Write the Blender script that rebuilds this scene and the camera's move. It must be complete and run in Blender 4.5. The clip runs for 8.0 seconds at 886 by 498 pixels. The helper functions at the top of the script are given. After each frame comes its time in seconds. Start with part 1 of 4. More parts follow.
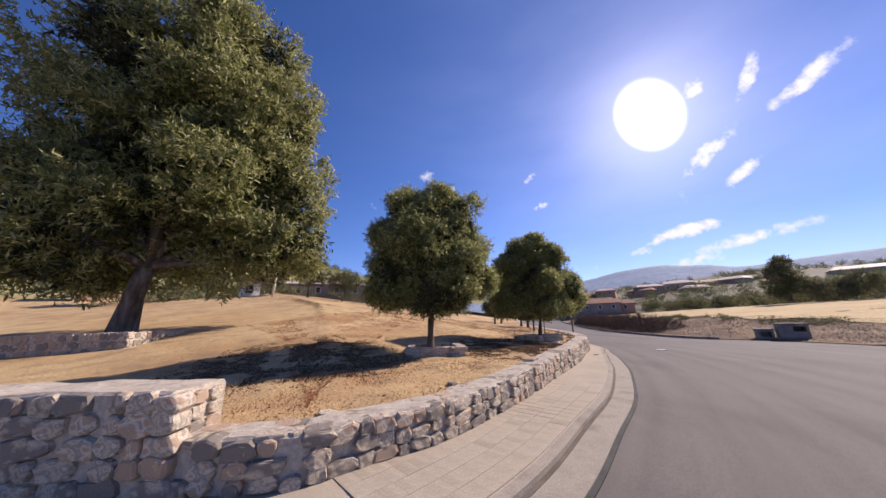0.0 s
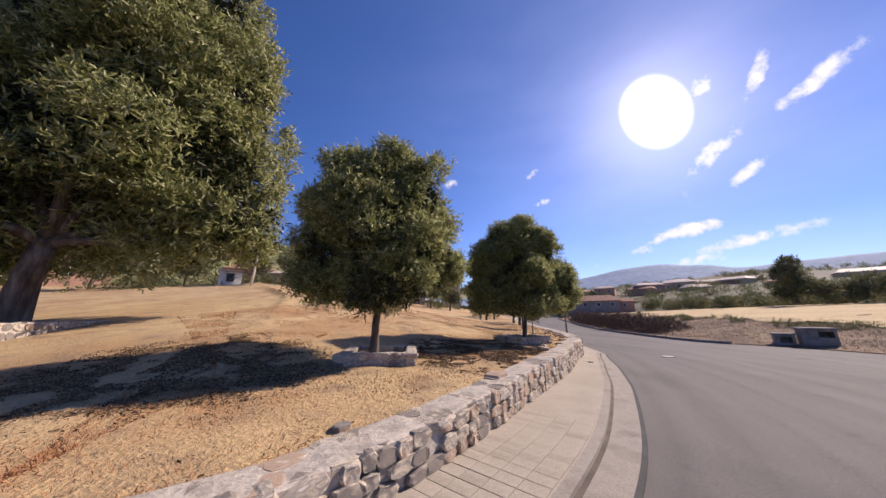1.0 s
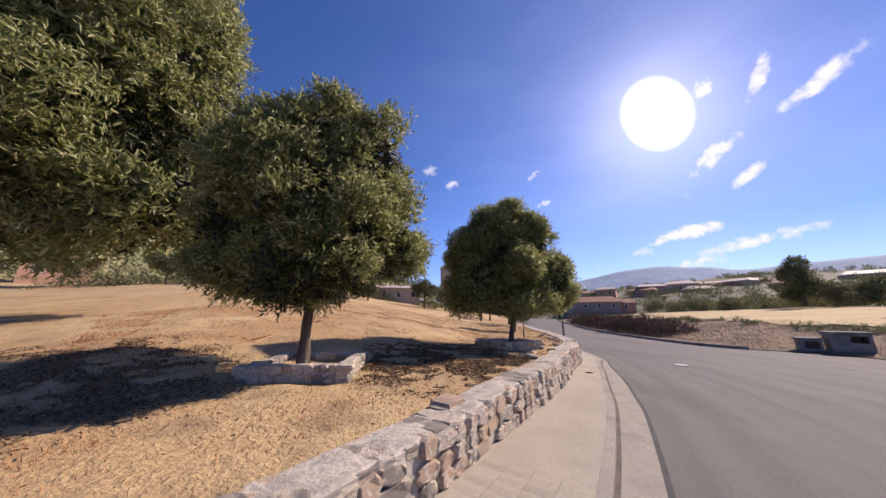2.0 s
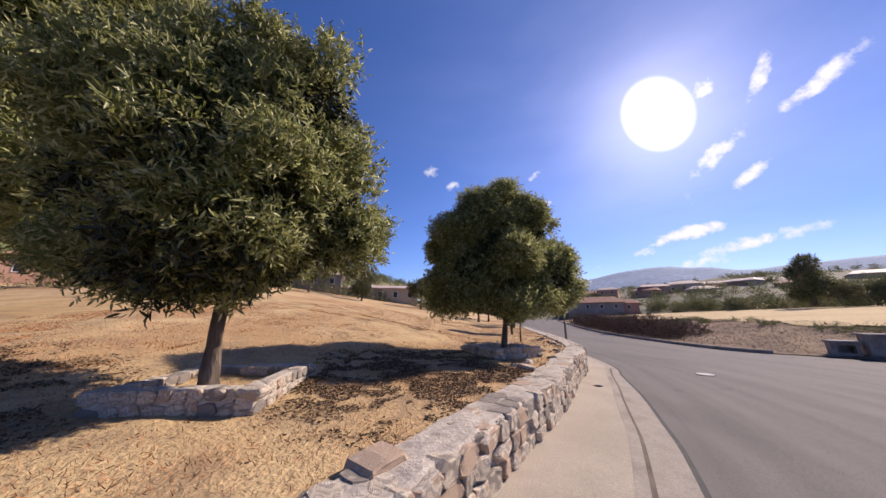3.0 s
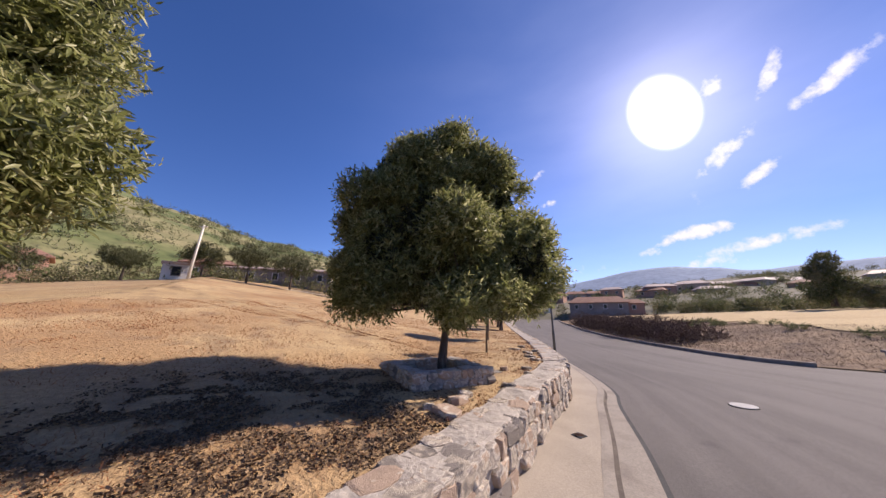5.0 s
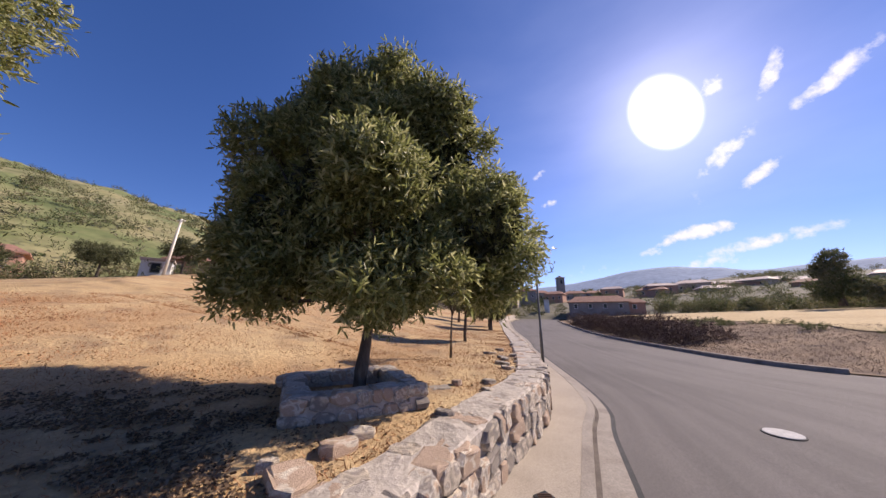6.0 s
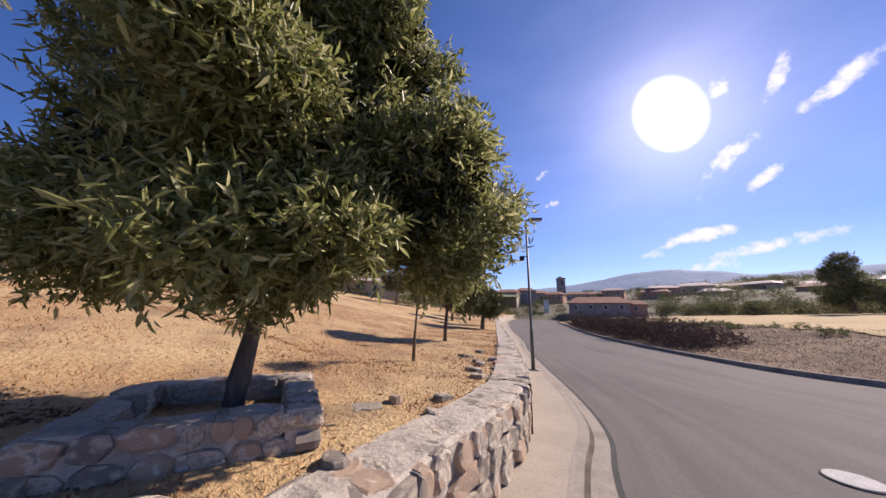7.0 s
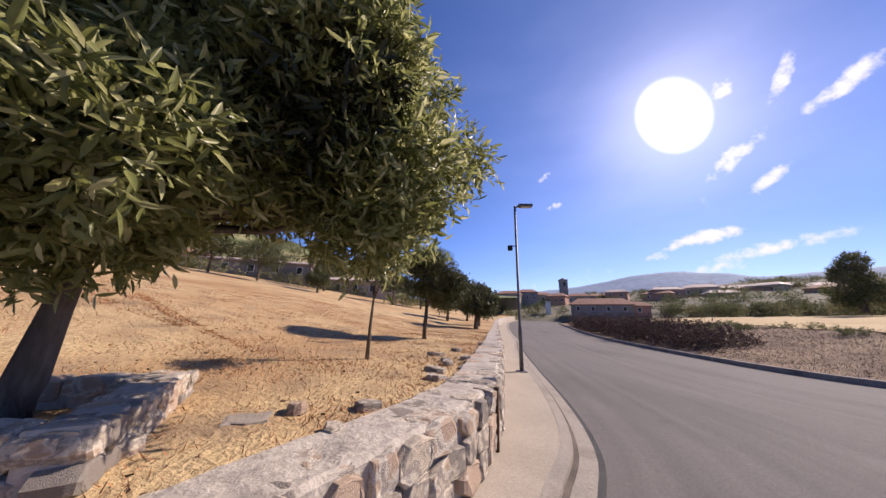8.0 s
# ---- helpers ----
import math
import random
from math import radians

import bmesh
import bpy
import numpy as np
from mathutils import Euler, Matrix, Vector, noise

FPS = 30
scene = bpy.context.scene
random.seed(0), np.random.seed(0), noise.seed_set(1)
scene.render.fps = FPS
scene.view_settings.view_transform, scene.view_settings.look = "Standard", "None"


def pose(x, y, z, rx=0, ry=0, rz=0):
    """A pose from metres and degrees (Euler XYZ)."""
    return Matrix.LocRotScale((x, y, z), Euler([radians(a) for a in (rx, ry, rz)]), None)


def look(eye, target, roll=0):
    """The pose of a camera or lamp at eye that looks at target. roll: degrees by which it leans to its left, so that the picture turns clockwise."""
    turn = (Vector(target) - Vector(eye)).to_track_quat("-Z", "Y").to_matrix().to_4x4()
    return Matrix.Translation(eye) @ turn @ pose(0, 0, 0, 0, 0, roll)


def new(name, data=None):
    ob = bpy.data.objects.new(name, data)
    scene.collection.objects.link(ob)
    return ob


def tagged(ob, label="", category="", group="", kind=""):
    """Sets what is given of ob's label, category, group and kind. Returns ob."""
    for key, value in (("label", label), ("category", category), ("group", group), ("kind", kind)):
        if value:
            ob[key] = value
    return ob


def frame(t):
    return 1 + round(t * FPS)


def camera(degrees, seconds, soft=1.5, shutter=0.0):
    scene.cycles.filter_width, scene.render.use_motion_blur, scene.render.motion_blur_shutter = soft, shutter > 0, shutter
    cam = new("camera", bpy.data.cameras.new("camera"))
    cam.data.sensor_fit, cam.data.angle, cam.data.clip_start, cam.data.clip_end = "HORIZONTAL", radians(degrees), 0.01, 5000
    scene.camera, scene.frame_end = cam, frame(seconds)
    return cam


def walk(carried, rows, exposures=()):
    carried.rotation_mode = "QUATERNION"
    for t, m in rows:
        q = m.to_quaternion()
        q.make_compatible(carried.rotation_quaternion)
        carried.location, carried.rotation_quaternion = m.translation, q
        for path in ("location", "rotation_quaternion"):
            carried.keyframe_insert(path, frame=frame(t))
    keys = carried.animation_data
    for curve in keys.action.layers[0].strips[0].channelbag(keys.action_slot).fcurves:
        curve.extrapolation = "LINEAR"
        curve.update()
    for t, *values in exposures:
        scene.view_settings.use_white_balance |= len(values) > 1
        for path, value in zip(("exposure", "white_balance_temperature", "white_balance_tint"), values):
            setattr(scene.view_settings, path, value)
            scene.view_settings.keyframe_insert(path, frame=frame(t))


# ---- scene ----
cam = camera(116.0, 8.0)
# seconds, x, y, z, yaw to the left, pitch up, roll
PATH = [
    (0, 0.253, -0.060, 1.850, 0.25, 14.58, -1.76),
    (0.5, 0.997, 1.207, 1.901, 0.26, 13.83, -1.14),
    (1, 1.616, 2.327, 1.924, 0.40, 13.40, -0.47),
    (1.5, 2.192, 3.316, 1.886, 0.46, 13.45, -0.14),
    (3, 3.242, 5.845, 1.871, 0.73, 13.77, -0.26),
    (3.5, 3.588, 6.554, 1.904, 0.94, 13.68, -0.07),
    (4, 3.940, 7.167, 1.905, 1.18, 13.69, 0.20),
    (4.5, 4.485, 7.846, 1.963, 1.45, 13.67, 0.09),
    (6, 6.188, 10.376, 1.874, 1.62, 13.60, 0.11),
    (6.5, 6.564, 11.099, 1.837, 1.83, 13.52, 0.46),
    (7, 6.908, 11.748, 1.786, 1.90, 13.37, 1.16),
    (7.5, 7.254, 12.292, 1.685, 2.21, 13.66, 1.38),
    (8, 7.587, 12.725, 1.594, 2.42, 13.77, 1.27),
]
walk(cam, [(t, Matrix.Translation((x, y, z)) @ pose(0, 0, 0, 90 + pitch, 0, yaw) @ pose(0, 0, 0, 0, 0, roll)) for t, x, y, z, yaw, pitch, roll in PATH], exposures=[(0, 0.05, 6600, 19), (8, 0.05, 6600, 19)])

# ---- sky and sun ----
def heading(az, el):
    """Unit vector for degrees to the right of +y and above the horizon."""
    a, e = radians(az), radians(el)
    return Vector((math.sin(a) * math.cos(e), math.cos(a) * math.cos(e), math.sin(e)))


world = bpy.data.worlds.new("sky")
scene.world = world
world.use_nodes = True
WN, WL = world.node_tree.nodes, world.node_tree.links
WN.clear()


def wnode(kind, **values):
    n = WN.new(kind)
    for key, value in values.items():
        setattr(n, key, value)
    return n


def wmath(op, a, b=0.0, clamp=False):
    n = wnode("ShaderNodeMath", operation=op, use_clamp=clamp)
    for i, v in enumerate((a, b)):
        if isinstance(v, (int, float)):
            n.inputs[i].default_value = v
        else:
            WL.new(v, n.inputs[i])
    return n.outputs[0]


def wdot(vec, d):
    n = wnode("ShaderNodeVectorMath", operation="DOT_PRODUCT")
    WL.new(vec, n.inputs[0])
    n.inputs[1].default_value = d
    return n.outputs["Value"]


SUN_SEEN = heading(41.3, 31.4)
sky = wnode("ShaderNodeTexSky", sky_type="NISHITA", sun_disc=False, sun_elevation=radians(33), sun_rotation=radians(42), altitude=900.0, air_density=1.0, dust_density=0.22, ozone_density=3.0)
coord = wnode("ShaderNodeTexCoord")
ray = coord.outputs["Generated"]
vivid = wnode("ShaderNodeHueSaturation")
vivid.inputs["Saturation"].default_value = 1.18
WL.new(sky.outputs[0], vivid.inputs["Color"])
tint = wnode("ShaderNodeMix", data_type="RGBA", blend_type="MULTIPLY")
tint.inputs[0].default_value = 1.0
WL.new(vivid.outputs[0], tint.inputs[6])
tint.inputs[7].default_value = (0.95, 0.93, 1.24, 1)
near_sun = wdot(ray, SUN_SEEN)
# saturated disc with a soft aureole
across = Vector((0.844, -0.13, 0.52))
across = (across - SUN_SEEN * across.dot(SUN_SEEN)).normalized()
beside = SUN_SEEN.cross(across)
du = wmath("MULTIPLY", wdot(ray, across), 1 / math.sin(radians(3.75)))
dv = wmath("MULTIPLY", wdot(ray, beside), 1 / math.sin(radians(5.1)))
reach = wmath("ADD", wmath("ADD", wmath("MULTIPLY", du, du), wmath("MULTIPLY", dv, dv)), wmath("MULTIPLY", wmath("LESS_THAN", near_sun, 0.5), 100.0))
disc = wnode("ShaderNodeMapRange", interpolation_type="SMOOTHSTEP")
WL.new(reach, disc.inputs[0])
disc.inputs[1].default_value, disc.inputs[2].default_value = 1.45, 0.35
disc.inputs[3].default_value, disc.inputs[4].default_value = 0.0, 1.0
halo = wmath("POWER", wmath("MAXIMUM", near_sun, 0.0), 75.0)
wide = wmath("POWER", wmath("MAXIMUM", near_sun, 0.0), 5.0)
# streaks of cloud: azimuth, elevation, half length, half width in degrees, lean, strength
CLOUDS = [
    (19.1, 27.0, 1.6, 0.8, 25, 0.8), (20.7, 21.3, 1.7, 0.8, 20, 0.9), (47.6, 32.3, 2.0, 1.1, 55, 1.0), (53.6, 30.8, 3.2, 0.9, 62, 1.0),
    (58.0, 27.3, 4.6, 1.1, 28, 1.1), (47.3, 23.2, 4.2, 1.2, 38, 1.1), (50.1, 19.1, 3.0, 1.0, 36, 1.15), (42.6, 12.6, 5.2, 1.1, 2, 1.25), (39.4, 12.2, 3.4, 0.8, 24, 1.1),
    (36.5, 10.4, 2.4, 0.7, 8, 0.8), (49.0, 10.0, 8.0, 1.0, 9, 0.95), (43.0, 7.8, 6.0, 1.0, 8, 0.7), (-3.2, 29.4, 2.0, 1.2, 0, 0.8), (1.5, 26.6, 1.5, 1.2, 30, 0.9), (-15.3, 22.8, 1.1, 0.8, 10, 0.4),
    (44.0, 18.0, 3.0, 1.6, 20, 0.25), (40.0, 21.0, 2.0, 1.4, 60, 0.25), (0.0, 9.5, 12.0, 1.6, 0, 0.22), (27.0, 8.0, 9.0, 1.5, 3, 0.3), (15.0, 6.0, 10.0, 1.3, 0, 0.3),
]
fluff = wnode("ShaderNodeTexNoise")
WL.new(ray, fluff.inputs["Vector"])
fluff.inputs["Scale"].default_value, fluff.inputs["Detail"].default_value, fluff.inputs["Roughness"].default_value = 36.0, 6.0, 0.58
cover = None
for az, el, a, b, lean, power in CLOUDS:
    d = heading(az, el)
    right = Vector((d.y, -d.x, 0)).normalized()
    up = right.cross(d)
    c, s = math.cos(radians(lean)), math.sin(radians(lean))
    u, v = right * c + up * s, up * c - right * s
    fu = wmath("MULTIPLY", wdot(ray, u), 1 / math.sin(radians(a * 0.72)))
    fv = wmath("MULTIPLY", wdot(ray, v), 1 / math.sin(radians(b * 0.85)))
    away = wmath("ADD", wmath("MULTIPLY", fu, fu), wmath("MULTIPLY", fv, fv))
    front = wmath("GREATER_THAN", wdot(ray, d), 0.5)
    puff = wmath("MULTIPLY", wmath("SUBTRACT", 1.0, wmath("MULTIPLY", away, 0.42), True), wmath("MULTIPLY", front, power))
    cover = puff if cover is None else wmath("MAXIMUM", cover, puff)
ragged = wmath("MULTIPLY", wmath("SUBTRACT", wmath("ADD", wmath("MULTIPLY", cover, 0.95), wmath("MULTIPLY", fluff.outputs["Fac"], 2.6)), 1.72), 1.3, True)
ragged = wmath("MULTIPLY", ragged, wmath("MULTIPLY", cover, 1.6, True))
CLOUD_LIGHT, HALO_LIGHT, WIDE_LIGHT, DISC_LIGHT, SKY_LIGHT = 8.5, 3.2, 0.8, 22.0, 0.108
veil = wnode("ShaderNodeTexNoise")
veil_map = wnode("ShaderNodeMapping")
veil_map.inputs["Scale"].default_value = (1.0, 1.0, 3.0)
WL.new(ray, veil_map.inputs[0])
WL.new(veil_map.outputs[0], veil.inputs["Vector"])
veil.inputs["Scale"].default_value, veil.inputs["Detail"].default_value = 2.6, 5.0
glow = wmath("ADD", wmath("MULTIPLY", disc.outputs[0], DISC_LIGHT), wmath("ADD", wmath("MULTIPLY", halo, HALO_LIGHT), wmath("MULTIPLY", wmath("MULTIPLY", wide, veil.outputs["Fac"]), WIDE_LIGHT * 2.4)))
shine = wnode("ShaderNodeMix", data_type="RGBA", blend_type="MIX")
WL.new(ragged, shine.inputs[0])
WL.new(tint.outputs[2], shine.inputs[6])
shine.inputs[7].default_value = (CLOUD_LIGHT, CLOUD_LIGHT, CLOUD_LIGHT * 1.05, 1)
glow_colour = wnode("ShaderNodeMix", data_type="RGBA", blend_type="MULTIPLY")
glow_colour.inputs[0].default_value = 1.0
WL.new(glow, glow_colour.inputs[6])
glow_colour.inputs[7].default_value = (0.95, 0.95, 1.0, 1)
total = wnode("ShaderNodeMix", data_type="RGBA", blend_type="ADD")
total.inputs[0].default_value = 1.0
WL.new(shine.outputs[2], total.inputs[6])
WL.new(glow_colour.outputs[2], total.inputs[7])
back = wnode("ShaderNodeBackground")
WL.new(total.outputs[2], back.inputs[0])
back.inputs[1].default_value = SKY_LIGHT
WL.new(back.outputs[0], wnode("ShaderNodeOutputWorld").inputs[0])

sun_data = bpy.data.lights.new("sun", "SUN")
sun_data.energy, sun_data.angle, sun_data.color = 6.6, radians(0.6), (1.0, 0.88, 0.72)
sun = new("sun", sun_data)
sun.matrix_world = look((0, 0, 40), Vector((0, 0, 40)) - heading(64, 36))

# ---- materials ----
def srgb(r, g, b):
    return tuple(((v / 255 + 0.055) / 1.055) ** 2.4 if v > 10 else v / 3294.6 for v in (r, g, b)) + (1.0,)


def material(name, colours, scale=4.0, rough=0.85, bump=0.3, fine=40.0, stretch=(1, 1, 1), metal=0.0, island=0.0, random_ob=0.0, spots=None, translucent=0.0, bump_size=0.02):
    """A procedural surface: a coarse ramp of colours, fine grain, bump, and variation per piece."""
    m = bpy.data.materials.new(name)
    m.use_nodes = True
    ns, ls = m.node_tree.nodes, m.node_tree.links
    bsdf = ns["Principled BSDF"]
    tc = ns.new("ShaderNodeTexCoord")
    mp = ns.new("ShaderNodeMapping")
    mp.inputs["Scale"].default_value = stretch
    ls.new(tc.outputs["Object"], mp.inputs[0])
    coarse = ns.new("ShaderNodeTexNoise")
    coarse.inputs["Scale"].default_value, coarse.inputs["Detail"].default_value = scale, 5.0
    grain = ns.new("ShaderNodeTexNoise")
    grain.inputs["Scale"].default_value, grain.inputs["Detail"].default_value, grain.inputs["Roughness"].default_value = fine, 4.0, 0.65
    ls.new(mp.outputs[0], coarse.inputs["Vector"])
    ls.new(mp.outputs[0], grain.inputs["Vector"])
    ramp = ns.new("ShaderNodeValToRGB")
    ramp.color_ramp.elements[0].position, ramp.color_ramp.elements[1].position = 0.3, 0.7
    ramp.color_ramp.elements[0].color, ramp.color_ramp.elements[1].color = colours[0], colours[-1]
    for i, c in enumerate(colours[1:-1]):
        ramp.color_ramp.elements.new(0.3 + 0.4 * (i + 1) / (len(colours) - 1)).color = c
    fac = coarse.outputs["Fac"]
    if island or random_ob:
        pick = ns.new("ShaderNodeNewGeometry").outputs["Random Per Island"] if island else ns.new("ShaderNodeObjectInfo").outputs["Random"]
        shift = ns.new("ShaderNodeMath")
        shift.operation = "MULTIPLY_ADD"
        ls.new(pick, shift.inputs[0])
        shift.inputs[1].default_value = island or random_ob
        add = ns.new("ShaderNodeMath")
        add.operation = "SUBTRACT"
        ls.new(fac, add.inputs[0])
        add.inputs[1].default_value = (island or random_ob) / 2
        ls.new(add.outputs[0], shift.inputs[2])
        fac = shift.outputs[0]
    ls.new(fac, ramp.inputs[0])
    mix = ns.new("ShaderNodeMix")
    mix.data_type, mix.blend_type = "RGBA", "OVERLAY"
    mix.inputs[0].default_value = 0.55
    ls.new(ramp.outputs[0], mix.inputs[6])
    ls.new(grain.outputs["Fac"], mix.inputs[7])
    colour = mix.outputs[2]
    if spots:
        speck = ns.new("ShaderNodeTexNoise")
        speck.inputs["Scale"].default_value, speck.inputs["Detail"].default_value = spots[0], 6.0
        ls.new(tc.outputs["Object"], speck.inputs["Vector"])
        cut = ns.new("ShaderNodeMapRange")
        ls.new(speck.outputs["Fac"], cut.inputs[0])
        cut.inputs[1].default_value, cut.inputs[2].default_value = spots[1], spots[1] + (spots[3] if len(spots) > 3 else 0.08)
        over = ns.new("ShaderNodeMix")
        over.data_type = "RGBA"
        ls.new(cut.outputs[0], over.inputs[0])
        ls.new(colour, over.inputs[6])
        over.inputs[7].default_value = spots[2]
        colour = over.outputs[2]
    ls.new(colour, bsdf.inputs["Base Color"])
    bsdf.inputs["Roughness"].default_value, bsdf.inputs["Metallic"].default_value = rough, metal
    bsdf.inputs["Specular IOR Level"].default_value = 0.3
    if bump:
        bp = ns.new("ShaderNodeBump")
        bp.inputs["Strength"].default_value, bp.inputs["Distance"].default_value = bump, bump_size
        ls.new(grain.outputs["Fac"], bp.inputs["Height"])
        ls.new(bp.outputs[0], bsdf.inputs["Normal"])
    if translucent:
        thin = ns.new("ShaderNodeBsdfTranslucent")
        ls.new(colour, thin.inputs[0])
        both = ns.new("ShaderNodeMixShader")
        both.inputs[0].default_value = translucent
        ls.new(bsdf.outputs[0], both.inputs[1])
        ls.new(thin.outputs[0], both.inputs[2])
        ls.new(both.outputs[0], ns["Material Output"].inputs[0])
    return m


def plain(name, colour, rough=0.7, metal=0.0):
    return material(name, [colour, tuple(c * 1.15 for c in colour[:3]) + (1,)], 3.0, rough, 0.08, 60.0, metal=metal)


def grey(v, warm=0.0):
    return (v * (1 + warm), v, v * (1 - warm), 1)


ASPHALT = material("asphalt", [(0.118, 0.108, 0.103, 1), (0.152, 0.138, 0.131, 1), (0.134, 0.122, 0.116, 1)], 0.35, 0.9, 0.5, 90.0, stretch=(1.0, 0.35, 1.0), spots=(0.7, 0.66, (0.11, 0.10, 0.098, 1)))
# faint wheel streaks that follow the lanes
an, al = ASPHALT.node_tree.nodes, ASPHALT.node_tree.links
lane = an.new("ShaderNodeUVMap")
lane.uv_map = "lanes"
lane_map = an.new("ShaderNodeMapping")
lane_map.inputs["Scale"].default_value = (26.0, 9.0, 1.0)
streak = an.new("ShaderNodeTexNoise")
streak.inputs["Scale"].default_value, streak.inputs["Detail"].default_value = 1.0, 4.0
al.new(lane.outputs[0], lane_map.inputs[0])
al.new(lane_map.outputs[0], streak.inputs["Vector"])
worn = an.new("ShaderNodeValToRGB")
worn.color_ramp.elements[0].position, worn.color_ramp.elements[1].position = 0.32, 0.66
worn.color_ramp.elements[0].color, worn.color_ramp.elements[1].color = grey(0.88), grey(1.08)
soil_mix = an.new("ShaderNodeMix")
soil_mix.data_type, soil_mix.blend_type = "RGBA", "MULTIPLY"
soil_mix.inputs[0].default_value = 1.0
paint = an["Principled BSDF"].inputs["Base Color"]
al.new(streak.outputs["Fac"], worn.inputs[0])
al.new(paint.links[0].from_socket, soil_mix.inputs[6])
al.new(worn.outputs[0], soil_mix.inputs[7])
al.new(soil_mix.outputs[2], paint)
PAVING = material("concrete_paving", [(0.30, 0.26, 0.21, 1), (0.38, 0.33, 0.27, 1), (0.34, 0.295, 0.24, 1)], 1.2, 0.9, 0.35, 60.0, random_ob=0.25)
CONCRETE = material("kerb_concrete", [(0.22, 0.19, 0.165, 1), (0.31, 0.275, 0.235, 1), (0.26, 0.23, 0.20, 1)], 1.6, 0.9, 0.45, 45.0, spots=(6.0, 0.68, (0.2, 0.17, 0.15, 1)))
TAR = material("tar_joint", [grey(0.035), grey(0.06)], 3.0, 0.8, 0.4, 60.0)
GROOVE_DIRT = material("groove_dirt", [(0.09, 0.075, 0.065, 1), (0.15, 0.125, 0.105, 1)], 3.0, 0.95, 0.4, 40.0)
MORTAR = material("wall_mortar", [(0.30, 0.265, 0.235, 1), (0.46, 0.41, 0.355, 1), (0.38, 0.34, 0.305, 1)], 2.5, 0.92, 0.45, 16.0, bump_size=0.05, spots=(5.0, 0.56, (0.28, 0.25, 0.225, 1), 0.22))
STONE_TONES = [(0.24, 0.21, 0.185, 1), (0.40, 0.345, 0.28, 1), (0.56, 0.48, 0.38, 1), (0.31, 0.265, 0.235, 1), (0.62, 0.56, 0.47, 1), (0.43, 0.32, 0.24, 1)]
STONE = material("field_stone", STONE_TONES, 2.2, 0.85, 0.6, 30.0, random_ob=0.75, bump_size=0.03)
STONE_REST = material("field_stone_rest", STONE_TONES, 2.2, 0.85, 0.6, 30.0, island=0.75, bump_size=0.03)
EARTH = material("dry_field", [(0.345, 0.20, 0.098, 1), (0.43, 0.285, 0.148, 1), (0.50, 0.365, 0.20, 1), (0.39, 0.235, 0.115, 1)], 0.16, 0.95, 0.8, 14.0, spots=(1.3, 0.5, (0.24, 0.165, 0.105, 1), 0.3), bump_size=0.06)
VERGE = material("dry_verge", [(0.13, 0.088, 0.06, 1), (0.21, 0.145, 0.095, 1), (0.29, 0.205, 0.13, 1), (0.16, 0.11, 0.075, 1)], 0.3, 0.95, 0.9, 9.0, spots=(0.8, 0.56, (0.12, 0.085, 0.065, 1), 0.15), bump_size=0.08)
STUBBLE = material("stubble_field", [(0.40, 0.29, 0.145, 1), (0.47, 0.355, 0.19, 1), (0.43, 0.32, 0.165, 1)], 0.06, 0.95, 0.5, 6.0, bump_size=0.06)
GRASS = material("dry_grass", [(0.34, 0.155, 0.075, 1), (0.46, 0.255, 0.125, 1), (0.28, 0.125, 0.06, 1)], 2.0, 0.9, 0.0, 30.0, island=0.6)
# Brown litter, its colours darkened to deepen the tree shade on the soil.
SHADE_LITTER = material("shade_dark_leaf_litter", [(0.085, 0.055, 0.034, 1), (0.16, 0.105, 0.062, 1), (0.11, 0.072, 0.043, 1), (0.26, 0.18, 0.11, 1)], 2.0, 0.9, 0.0, 30.0, island=0.7)
BARK = material("bark", [(0.055, 0.042, 0.033, 1), (0.13, 0.10, 0.08, 1), (0.22, 0.19, 0.16, 1)], 5.0, 0.95, 0.9, 22.0, stretch=(1, 1, 0.25), bump_size=0.04)
LEAF = material("evergreen_leaf", [(0.17, 0.185, 0.06, 1), (0.35, 0.36, 0.15, 1), (0.58, 0.56, 0.31, 1), (0.26, 0.28, 0.105, 1)], 0.9, 0.34, 0.0, 20.0, island=0.8, translucent=0.5)
# Near-black copy of the leaf: the crown's inner shade as colour.
LEAF_SHADE = material("inner_shade_leaf", [(0.02, 0.024, 0.011, 1), (0.045, 0.05, 0.022, 1)], 0.9, 0.5, 0.0, 20.0, island=0.5)
LEAF_DARK = material("evergreen_leaf_dark", [(0.055, 0.065, 0.028, 1), (0.10, 0.11, 0.045, 1), (0.17, 0.17, 0.08, 1)], 0.9, 0.42, 0.0, 20.0, island=0.5, translucent=0.2)
SCRUB = material("scrub", [(0.10, 0.125, 0.05, 1), (0.18, 0.19, 0.09, 1), (0.26, 0.235, 0.15, 1)], 0.3, 0.8, 0.0, 6.0, island=0.5, translucent=0.3)
DRY_SHRUB = material("dry_bramble", [(0.10, 0.065, 0.055, 1), (0.17, 0.115, 0.09, 1), (0.25, 0.175, 0.125, 1)], 0.5, 0.9, 0.0, 6.0, island=0.5)
IRON = material("dark_iron", [grey(0.02), grey(0.04)], 8.0, 0.55, 0.2, 60.0, metal=0.4)
RUST = material("rusty_iron", [(0.06, 0.03, 0.02, 1), (0.12, 0.06, 0.035, 1)], 8.0, 0.8, 0.4, 60.0, metal=0.3)
LAMP_GREY = material("lamp_grey_paint", [grey(0.10), grey(0.15)], 6.0, 0.5, 0.1, 60.0, metal=0.3)
GLASS_LENS = plain("lamp_lens", (0.55, 0.55, 0.52, 1), 0.25)
COVER = material("manhole_concrete", [grey(0.36, 0.02), grey(0.46, 0.02)], 6.0, 0.8, 0.3, 40.0)
